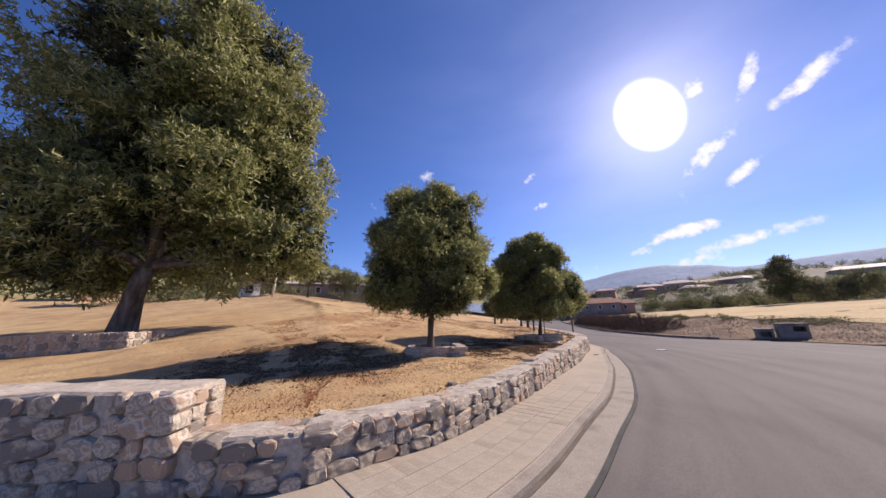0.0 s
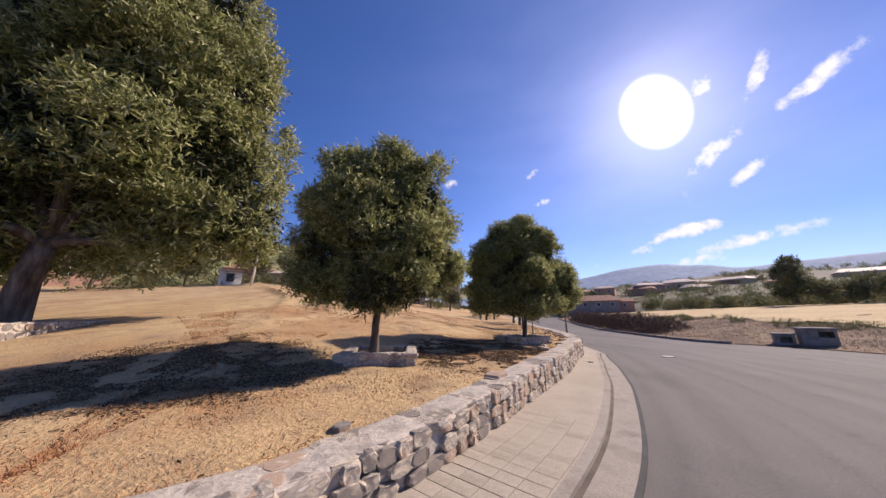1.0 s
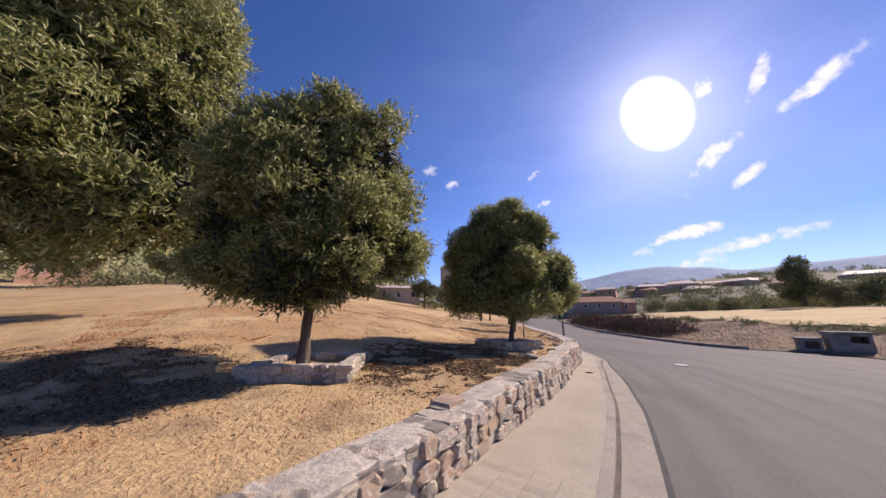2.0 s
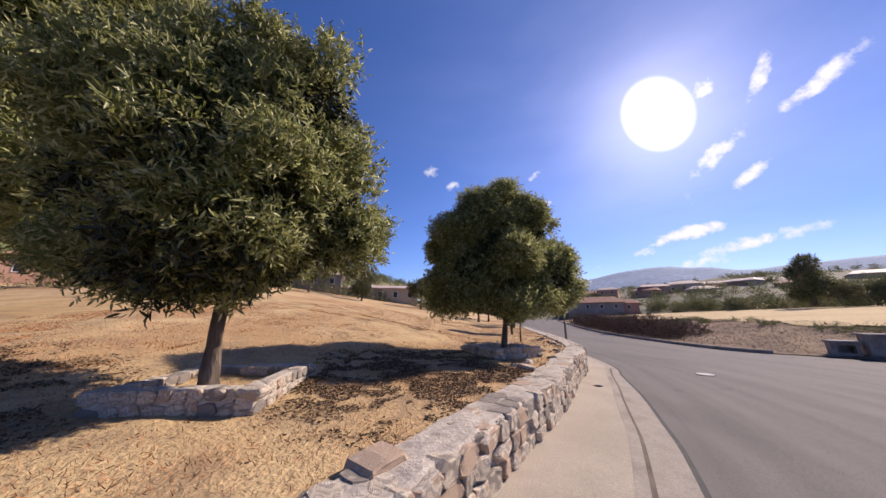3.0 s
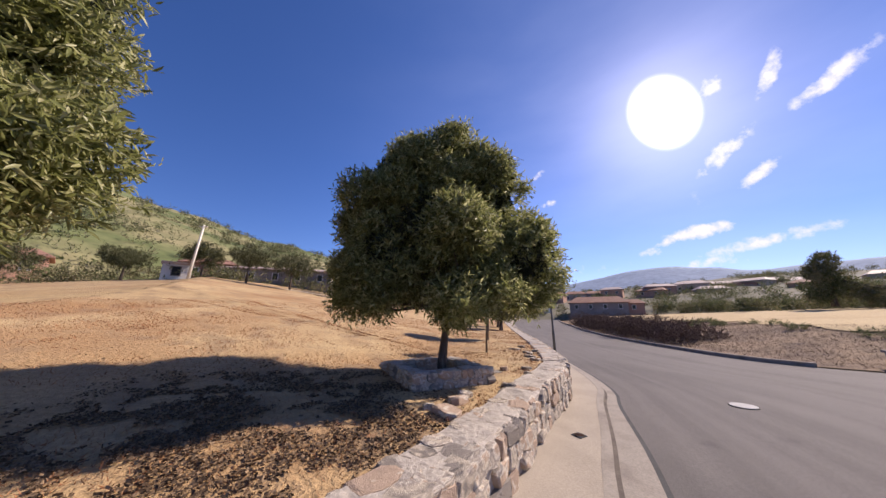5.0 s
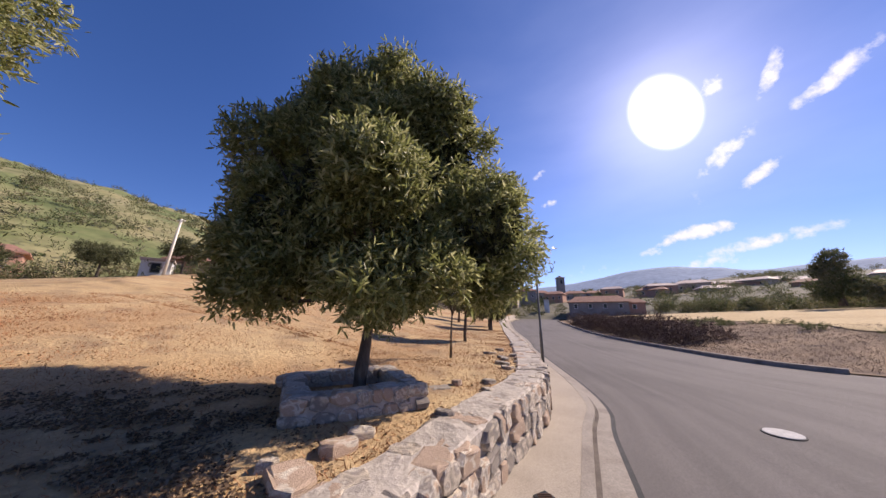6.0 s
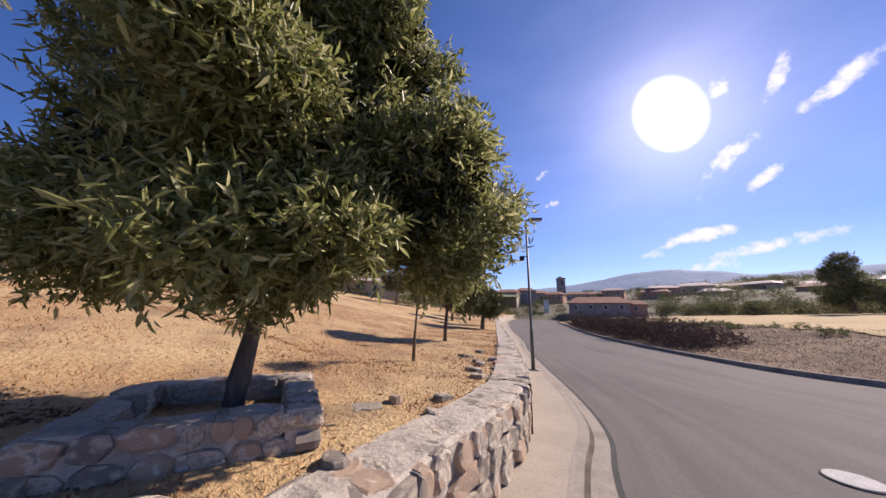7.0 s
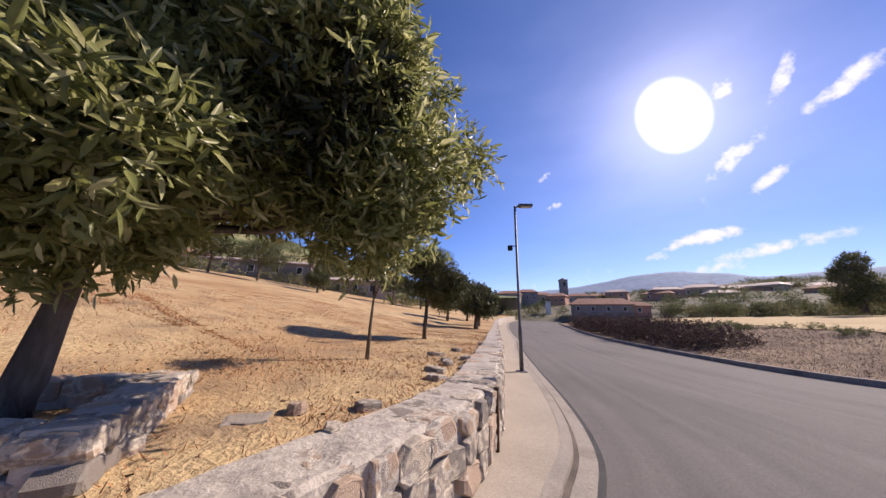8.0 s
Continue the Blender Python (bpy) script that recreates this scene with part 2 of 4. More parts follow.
WHITE_WALL = material("white_render", [(0.62, 0.62, 0.62, 1), (0.78, 0.78, 0.77, 1)], 0.6, 0.9, 0.15, 20.0)
GREY_WALL = material("grey_render", [(0.20, 0.19, 0.19, 1), (0.30, 0.28, 0.27, 1)], 0.4, 0.9, 0.3, 12.0)
TAN_WALL = material("tan_render", [(0.36, 0.30, 0.25, 1), (0.46, 0.40, 0.33, 1)], 0.3, 0.9, 0.2, 12.0)
PINK_WALL = material("brick_red_render", [(0.36, 0.21, 0.16, 1), (0.46, 0.28, 0.21, 1)], 0.4, 0.9, 0.2, 12.0)
TILE_ROOF = material("clay_tile_roof", [(0.22, 0.12, 0.09, 1), (0.36, 0.20, 0.14, 1)], 1.0, 0.85, 0.6, 9.0)
PALE_ROOF = material("pale_sheet_roof", [(0.42, 0.32, 0.28, 1), (0.56, 0.46, 0.42, 1)], 0.4, 0.7, 0.3, 9.0)
DARK_PANE = plain("dark_window", (0.03, 0.035, 0.04, 1), 0.15)
OLD_CONCRETE = material("weathered_concrete", [(0.14, 0.13, 0.13, 1), (0.26, 0.24, 0.23, 1), (0.20, 0.18, 0.17, 1)], 1.3, 0.9, 0.5, 20.0)
POLE_PAINT = plain("pale_pole", (0.66, 0.63, 0.56, 1), 0.6)
HILL_MAT = material("hillside", [(0.075, 0.105, 0.035, 1), (0.14, 0.165, 0.065, 1), (0.28, 0.25, 0.13, 1), (0.10, 0.125, 0.045, 1)], 0.03, 0.95, 0.0, 0.35)
WOODS_MAT = material("wooded_slope", [(0.10, 0.105, 0.075, 1), (0.15, 0.14, 0.10, 1), (0.20, 0.16, 0.115, 1)], 0.02, 0.95, 0.0, 0.2)
# Distance haze is put into this blue-grey base colour.
MOUNTAIN_HAZE_MAT = material("haze_painted_mountain", [(0.20, 0.27, 0.38, 1), (0.23, 0.30, 0.41, 1)], 0.004, 1.0, 0.0, 0.03)

# ---- building helpers ----
def mesh_object(name, verts, faces, mat, parent=None, smooth=False):
    me = bpy.data.meshes.new(name)
    me.from_pydata(verts, [], faces)
    me.materials.append(mat)
    if smooth:
        me.shade_smooth()
    ob = new(name, me)
    ob.parent = parent
    return ob


def part(name, bm, mat, parent=None, label="", smooth=False):
    me = bpy.data.meshes.new(name)
    bm.to_mesh(me)
    bm.free()
    me.materials.append(mat)
    if smooth:
        me.shade_smooth()
    ob = new(name, me)
    ob.parent = parent
    return tagged(ob, label=label)


def box_bm(size, centre=(0, 0, 0), bevel=0.0, turn=0.0, bm=None):
    bm = bm or bmesh.new()
    m = Matrix.Translation(centre) @ pose(0, 0, 0, 0, 0, turn) @ Matrix.Diagonal((*size, 1))
    made = bmesh.ops.create_cube(bm, size=1.0, matrix=m)["verts"]
    if bevel:
        edges = list({e for v in made for e in v.link_edges})
        bmesh.ops.bevel(bm, geom=edges, offset=bevel, segments=2, affect="EDGES", profile=0.6)
    return bm


def tube_bm(points, radii, sides=10, bm=None, cap=True):
    """A tapered tube along points."""
    bm = bm or bmesh.new()
    rings = []
    for i, (p, r) in enumerate(zip(points, radii)):
        p = Vector(p)
        way = Vector(points[min(i + 1, len(points) - 1)]) - Vector(points[max(i - 1, 0)])
        q = way.to_track_quat("Z", "Y")
        rings.append([bm.verts.new(p + q @ Vector((r * math.cos(a), r * math.sin(a), 0))) for a in (2 * math.pi * k / sides for k in range(sides))])
    for a, b in zip(rings, rings[1:]):
        for k in range(sides):
            bm.faces.new((a[k], a[(k + 1) % sides], b[(k + 1) % sides], b[k]))
    if cap:
        bm.faces.new(rings[0][::-1])
        bm.faces.new(rings[-1])
    return bm


def empty(name, at=(0, 0, 0), turn=0.0):
    ob = new(name)
    ob.empty_display_size = 0.2
    ob.matrix_world = pose(*at, 0, 0, turn)
    return ob


# ---- the plan: lines along the road, from behind the camera to the town ----
def smooth_line(points, step=0.25):
    p = np.array(points, float)
    p = np.vstack([2 * p[0] - p[1], p, 2 * p[-1] - p[-2]])
    out = []
    for a, b, c, d in zip(p, p[1:], p[2:], p[3:]):
        n = max(2, int(np.linalg.norm(c - b) / step))
        t = np.linspace(0, 1, n, endpoint=False)[:, None]
        out.append(0.5 * ((2 * b) + (c - a) * t + (2 * a - 5 * b + 4 * c - d) * t**2 + (3 * b - a - 3 * c + d) * t**3))
    out.append(p[-2][None])
    out = np.vstack(out)
    return out


def normals(line):
    """Unit normals to the left of a line."""
    way = np.gradient(line, axis=0)
    way /= np.linalg.norm(way, axis=1, keepdims=True)
    return np.stack([-way[:, 1], way[:, 0]], 1)


def along(line):
    return np.r_[0, np.cumsum(np.linalg.norm(np.diff(line, axis=0), axis=1))]


WALL = smooth_line([(-40, 5.2), (-25, 4.4), (-14, 3.8), (-6, 3.45), (-3.8, 3.4), (-2.4, 3.36), (-1.5, 3.47), (-0.8, 3.93), (0.05, 4.53), (0.74, 5.23), (2.0, 6.8), (3.7, 9.2), (4.9, 10.85), (5.9, 12.4),
                    (6.85, 14.1), (7.5, 15.1), (8.1, 16.4), (8.6, 18.9), (9.2, 22.4), (10.1, 28.5), (11.75, 39), (14.5, 56), (19.5, 78), (30, 110)])
KERB = smooth_line([(-40, -22), (-16, -9.6), (-7, -4.0), (-3, -1.0), (-0.4, 1.36), (1.57, 3.26), (3.0, 5.01), (4.55, 6.99), (6.33, 9.92), (7.08, 11.41), (7.92, 13.2), (8.8, 15.4), (9.4, 16.7), (9.85, 18.8), (10.4, 22.8),
                    (11.2, 28), (12.5, 34.5), (15.6, 54), (20.8, 78), (31.5, 109.5)])
RIGHT = smooth_line([(30, -40), (24, -8), (22.4, 6), (21.8, 14.7), (21.4, 17), (20.6, 19.4), (19.3, 20.9), (18.7, 22.8), (18.75, 26), (19.6, 33.0), (21.5, 42), (25, 56), (31, 77), (42, 108)])


def road_z(y):
    return 0.016 * np.maximum(0, y - 36) ** 1.0 * np.clip((y - 36) / 20, 0, 1)


def line_distance(xy, line):
    """Distance to a line, signed: left is plus; and the nearest point's index."""
    best = np.full(len(xy), 1e9)
    sign = np.ones(len(xy))
    nearest = np.zeros(len(xy), int)
    nn = normals(line)
    for start in range(0, len(xy), 4000):
        some = xy[start:start + 4000]
        off = some[:, None] - line[None]
        d2 = (off**2).sum(-1)
        k = d2.argmin(1)
        r = np.arange(len(some))
        best[start:start + 4000] = np.sqrt(d2[r, k])
        sign[start:start + 4000] = np.sign((off[r, k] * nn[k]).sum(-1))
        nearest[start:start + 4000] = k
    return best * sign, nearest


def bed_z(y):
    """Level of the soil just behind the stone wall."""
    return np.interp(y, [3.0, 5.0, 8.0, 12.0, 18.0, 36.0, 110.0], [0.55, 0.52, 0.56, 0.68, 0.80, 0.85, 1.2])


def bumps(xy, size, height):
    return np.array([noise.noise(Vector((x / size, y / size, 0.3))) for x, y in xy]) * height


def field_z(xy):
    d, k = line_distance(xy, WALL)
    y = WALL[k][:, 1]
    d = np.maximum(d, 0)
    z = bed_z(y) + road_z(y) + 0.055 * np.minimum(d, 4.0) + 0.168 * np.clip(d - 4.0, 0, 36) + 0.02 * np.maximum(d - 40, 0)
    return z


def field_at(x, y):
    return float(field_z(np.array([[x, y]]))[0])


def graded(lo, hi, fine_lo, fine_hi, step, grow=1.25):
    mid = list(np.arange(fine_lo, fine_hi + step / 2, step))
    s, v = step, mid[-1]
    while v < hi:
        s *= grow
        v += s
        mid.append(min(v, hi))
    s, v = step, mid[0]
    while v > lo:
        s *= grow
        v -= s
        mid.insert(0, max(v, lo))
    return np.array(mid)


def sheet(name, xs, ys, keep, height, mat, label):
    """A grid cut along a line: keep(xy) gives the signed distance inside and the snapped places."""
    gx, gy = np.meshgrid(xs, ys)
    xy = np.stack([gx.ravel(), gy.ravel()], 1)
    inside, snapped = keep(xy)
    nx, ny = len(xs), len(ys)
    idx = np.arange(nx * ny).reshape(ny, nx)
    quads = np.stack([idx[:-1, :-1], idx[:-1, 1:], idx[1:, 1:], idx[1:, :-1]], -1).reshape(-1, 4)
    quads = quads[(inside[quads] > 0).any(1)]
    used = np.unique(quads)
    remap = np.zeros(nx * ny, int)
    remap[used] = np.arange(len(used))
    xy = snapped[used]
    z = height(xy)
    ob = mesh_object(name, np.column_stack([xy, z]).tolist(), remap[quads].tolist(), mat, smooth=True)
    return tagged(ob, label=label, category="ground", kind="structure")


def left_of_wall(xy):
    d, k = line_distance(xy, WALL)
    nn = normals(WALL)
    out = xy.copy()
    low = d < 0.3
    out[low] = WALL[k[low]] + nn[k[low]] * 0.3
    return d - 0.3, out


def right_of_kerb(xy):
    d, k = line_distance(xy, RIGHT)
    nn = normals(RIGHT)
    out = xy.copy()
    low = d > -0.05
    out[low] = RIGHT[k[low]] - nn[k[low]] * 0.05
    return -d - 0.05, out


def right_z(xy):
    d, k = line_distance(xy, RIGHT)
    d = np.maximum(-d, 0)
    y = RIGHT[k][:, 1]
    bank = 1.25 * np.clip((d - 0.6) / 9.0, 0, 1) ** 1.2
    gate = np.clip((y - 12) / 8.0, 0.35, 1)
    return 0.04 + road_z(y) * 0.6 + bank * gate + 0.04 * np.clip(d - 9.6, 0, 80) + 0.02 * np.maximum(d - 90, 0) + bumps(xy, 1.6, 0.10) * np.clip(d, 0, 1) + bumps(xy, 0.5, 0.04) * np.clip(d, 0, 1)


sheet("ground_park", graded(-110, 34, -14, 12, 0.22, 1.12), graded(-30, 112, 3, 30, 0.22, 1.12), left_of_wall,
      lambda xy: field_z(xy) + bumps(xy, 0.9, 0.035) + bumps(xy, 0.25, 0.02), EARTH, "dry orange-brown grass field rising from the wall")
sheet("ground_verge", graded(16, 130, 18, 36, 0.35, 1.12), graded(-42, 112, 8, 46, 0.35, 1.12), right_of_kerb, right_z, VERGE, "dry brown bank of weeds beside the road")

# the wide ground under all, out to the horizon
gx = graded(-3000, 3000, -120, 160, 20, 1.3)
gy = graded(-3000, 3000, -60, 160, 20, 1.3)
mx, my = np.meshgrid(gx, gy)
base = np.stack([mx.ravel(), my.ravel()], 1)
far_from = np.hypot(base[:, 0] - 8, base[:, 1] - 12)
base_z = -0.35 + np.clip((far_from - 130) * 0.02, 0, 9)
idx = np.arange(len(base)).reshape(len(gy), len(gx))
tagged(mesh_object("ground", np.column_stack([base, base_z]).tolist(), np.stack([idx[:-1, :-1], idx[:-1, 1:], idx[1:, 1:], idx[1:, :-1]], -1).reshape(-1, 4).tolist(), VERGE, smooth=True),
       label="dry brown open country reaching the horizon", category="ground", kind="structure")


def strip(name, left, right, zl, zr, mat, label, category, thick=0.25):
    """A band between two lines of equal count, with a skirt."""
    n = len(left)
    v = [(*p, z) for p, z in zip(left, zl)] + [(*p, z) for p, z in zip(right, zr)] + [(*p, z - thick) for p, z in zip(left, zl)] + [(*p, z - thick) for p, z in zip(right, zr)]
    f = []
    for i in range(n - 1):
        f += [(i, n + i, n + i + 1, i + 1), (i, i + 1, 2 * n + i + 1, 2 * n + i), (n + i + 1, n + i, 3 * n + i, 3 * n + i + 1)]
    return tagged(mesh_object(name, v, f, mat), label=label, category=category, kind="structure")


def resample(line, n):
    s = along(line)
    t = np.linspace(0, s[-1], n)
    return np.stack([np.interp(t, s, line[:, 0]), np.interp(t, s, line[:, 1])], 1)


# asphalt: rows between the two edges
N = 420
ke, ri = resample(KERB, N), resample(RIGHT, N)
cols = 14
rv, rf = [], []
for i in range(N):
    for j in range(cols + 1):
        x, y = ke[i] * (1 - j / cols) + ri[i] * j / cols
        rv.append((x, y, float(road_z(y)) + 0.05 * math.sin(math.pi * j / cols) * 0.6))
for i in range(N - 1):
    for j in range(cols):
        a = i * (cols + 1) + j
        rf.append((a, a + 1, a + cols + 2, a + cols + 1))
road = mesh_object("road", rv, rf, ASPHALT, smooth=True)
lanes = road.data.uv_layers.new(name="lanes")
for loop in road.data.loops:
    lanes.data[loop.index].uv = ((loop.vertex_index % (cols + 1)) / cols, (loop.vertex_index // (cols + 1)) / N)
tagged(road, label="worn pale grey asphalt road curving past the park", category="road", kind="structure")

nk = normals(KERB)
kz = road_z(KERB[:, 1])
GROOVE = KERB + nk * np.interp(KERB[:, 1], [12.5, 16.0], [0.5, 0.28])[:, None]
strip("groove_joint", GROOVE + nk * 0.03, GROOVE - nk * 0.04, kz + 0.054, kz + 0.05, GROOVE_DIRT, "dark dirt-filled groove at the foot of the kerb", "joint", 0.03)
strip("tar_joint", KERB + nk * 0.05, KERB - nk * 0.02, kz + 0.022, kz + 0.02, TAR, "dark tar joint along the edge of the asphalt", "joint", 0.05)
strip("gutter", GROOVE + nk * 0.02, KERB + nk * 0.05, kz + 0.045, kz + 0.03, CONCRETE, "worn concrete gutter beside the pavement", "gutter")
strip("kerb", GROOVE + nk * 0.16, GROOVE + nk * 0.02, kz + 0.125, kz + 0.115, CONCRETE, "low grey concrete kerb of the pavement", "kerb", 0.3)
# pavement from kerb to wall: nearest wall point for each kerb point
inner = GROOVE + nk * 0.16
dw, kw = line_distance(inner, WALL)
kw = np.maximum.accumulate(kw)
outer_side = WALL[kw] + normals(WALL)[kw] * 0.12
strip("pavement", outer_side, inner, kz + 0.135, kz + 0.122, PAVING, "pale concrete pavement slabs beside the wall", "pavement", 0.3)
# far kerb
nr = normals(RIGHT)
sel = RIGHT[:, 1] > 20.6
strip("far_kerb", RIGHT[sel] + nr[sel] * 0.02, RIGHT[sel] - nr[sel] * 0.16, road_z(RIGHT[sel][:, 1]) + 0.17, road_z(RIGHT[sel][:, 1]) + 0.17, OLD_CONCRETE, "low weathered concrete kerb along the far side of the road", "kerb", 0.3)


# ---- the stone wall ----
def wall_top(x, y):
    return bed_z(y) + road_z(y) + np.interp(y, [10.0, 13.0], [0.12, 0.07])


def wall_body(name, line, top, thick, label):
    n = len(line)
    nn = normals(line)
    back_line, mid = line + nn * thick, line + nn * thick * 0.5
    v, f = [], []
    for i in range(n):
        z = top[i] + 0.03 * noise.noise(Vector((*line[i] * 1.7, 0)))
        b = float(road_z(line[i][1]))
        v += [(*(line[i] + nn[i] * 0.03), b - 0.1), (*(line[i] + nn[i] * 0.03), z - 0.03), (*(line[i] + nn[i] * 0.07), z), (*mid[i], z + 0.03 * noise.noise(Vector((*line[i] * 3.1, 4)))), (*(back_line[i] - nn[i] * 0.04), z), (*back_line[i], z - 0.05), (*back_line[i], b - 0.1)]
    for i in range(n - 1):
        for j in range(6):
            f.append((7 * i + j, 7 * i + 7 + j, 7 * i + 8 + j, 7 * i + 1 + j))
    f += [tuple(range(6, -1, -1)), tuple(7 * (n - 1) + j for j in range(7))]
    return tagged(mesh_object(name, v, f, MORTAR), label=label, category="wall", kind="structure")


HIGH_END = int(np.argmin(np.abs(WALL[:, 0] + 2.85) + np.abs(WALL[:, 1] - 3.4)))
low_line, high_line = WALL[HIGH_END:], WALL[:HIGH_END + 1] + np.array([0, -0.05])
wall_low = wall_body("wall_low", low_line, wall_top(low_line[:, 0], low_line[:, 1]), 0.6, "low dry-laid rubble stone wall with mortar cap beside the pavement")
wall_high = wall_body("wall_high", high_line, np.full(len(high_line), 1.17), 0.8, "higher stretch of rubble stone wall with a pale mortar cap")

# ---- pale stubble field above the bank ----
def stubble_area(xy):
    d, k = line_distance(xy, RIGHT)
    nn = normals(RIGHT)
    edge = -(10.2 + 1.2 * np.sin(xy[:, 1] * 0.21) + 0.6 * np.sin(xy[:, 1] * 0.9))
    out = xy.copy()
    low = d > edge
    out[low] = RIGHT[k[low]] + nn[k[low]] * edge[low][:, None]
    return edge - d - 0.01, out


sheet("ground_stubble", graded(26, 118, 30, 60, 0.7, 1.15), graded(4, 80, 8, 50, 0.7, 1.15), stubble_area, lambda xy: right_z(xy) + 0.05, STUBBLE, "pale yellow stubble field above the bank")


# ---- hills and mountains ----
def ridge(name, profile, near, far, foot, mat, label, rough=0.06, rings=26, step=1.0, eye=(5.0, 9.0, 1.8)):
    """A slope that rises from foot at the near distance to the elevation profile at the far one: rows of (azimuth, elevation)."""
    az = np.arange(profile[0][0], profile[-1][0] + step / 2, step)
    el = np.interp(az, [p[0] for p in profile], [p[1] for p in profile])
    v, f = [], []
    for i, (a, e) in enumerate(zip(az, el)):
        crest = eye[2] + far * math.tan(radians(e))
        for j in range(rings + 4):
            t = j / rings
            r = near + (far - near) * t
            x, y = eye[0] + r * math.sin(radians(a)), eye[1] + r * math.cos(radians(a))
            rise = min(t, 1.0)
            z = foot + (crest - foot) * (rise**0.85 if t <= 1 else 1 - (t - 1) * 2)
            q = Vector((x, y, 0)) / (far * 0.09)
            z += rough * (crest - foot) * rise * (noise.noise(q) + 0.5 * noise.noise(q * 2.7) + 0.25 * noise.noise(q * 6.1))
            v.append((x, y, z))
    w = rings + 4
    for i in range(len(az) - 1):
        for j in range(w - 1):
            f.append((w * i + j, w * i + w + j, w * i + w + j + 1, w * i + j + 1))
    return tagged(mesh_object(name, v, f, mat, smooth=True), label=label, category="hill", kind="structure")


LEFT_HILL = [(-130, 14), (-80, 16.5), (-62, 16.4), (-52, 16.2), (-44, 15.0), (-40, 13.8), (-36, 12.6), (-31, 12.3), (-26, 11.4), (-18, 9.2), (-11, 7.0), (-4, 5.4), (6, 4.2), (14, 3.6)]
ridge("backdrop_hill", LEFT_HILL, 75, 260, 6.5, HILL_MAT, "scrubby terraced hillside behind the park", 0.05, 34, 0.7)
WOOD_SLOPE = [(8, 3.4), (16, 4.1), (24, 4.2), (32, 4.6), (40, 5.0), (45, 5.5), (52, 5.4), (60, 5.0), (75, 5.5), (95, 6), (130, 5)]
ridge("backdrop_woods", WOOD_SLOPE, 90, 300, 1.0, WOODS_MAT, "dark wooded slope behind the town", 0.05, 20, 0.8)
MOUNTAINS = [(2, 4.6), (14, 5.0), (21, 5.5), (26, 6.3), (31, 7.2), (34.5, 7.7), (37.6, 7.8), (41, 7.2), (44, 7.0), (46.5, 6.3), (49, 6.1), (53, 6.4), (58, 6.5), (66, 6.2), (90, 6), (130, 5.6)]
ridge("backdrop_mountains", MOUNTAINS, 1500, 2600, 20.0, MOUNTAIN_HAZE_MAT, "mountain range on the skyline with haze painted in blue-grey", 0.03, 10, 0.7)

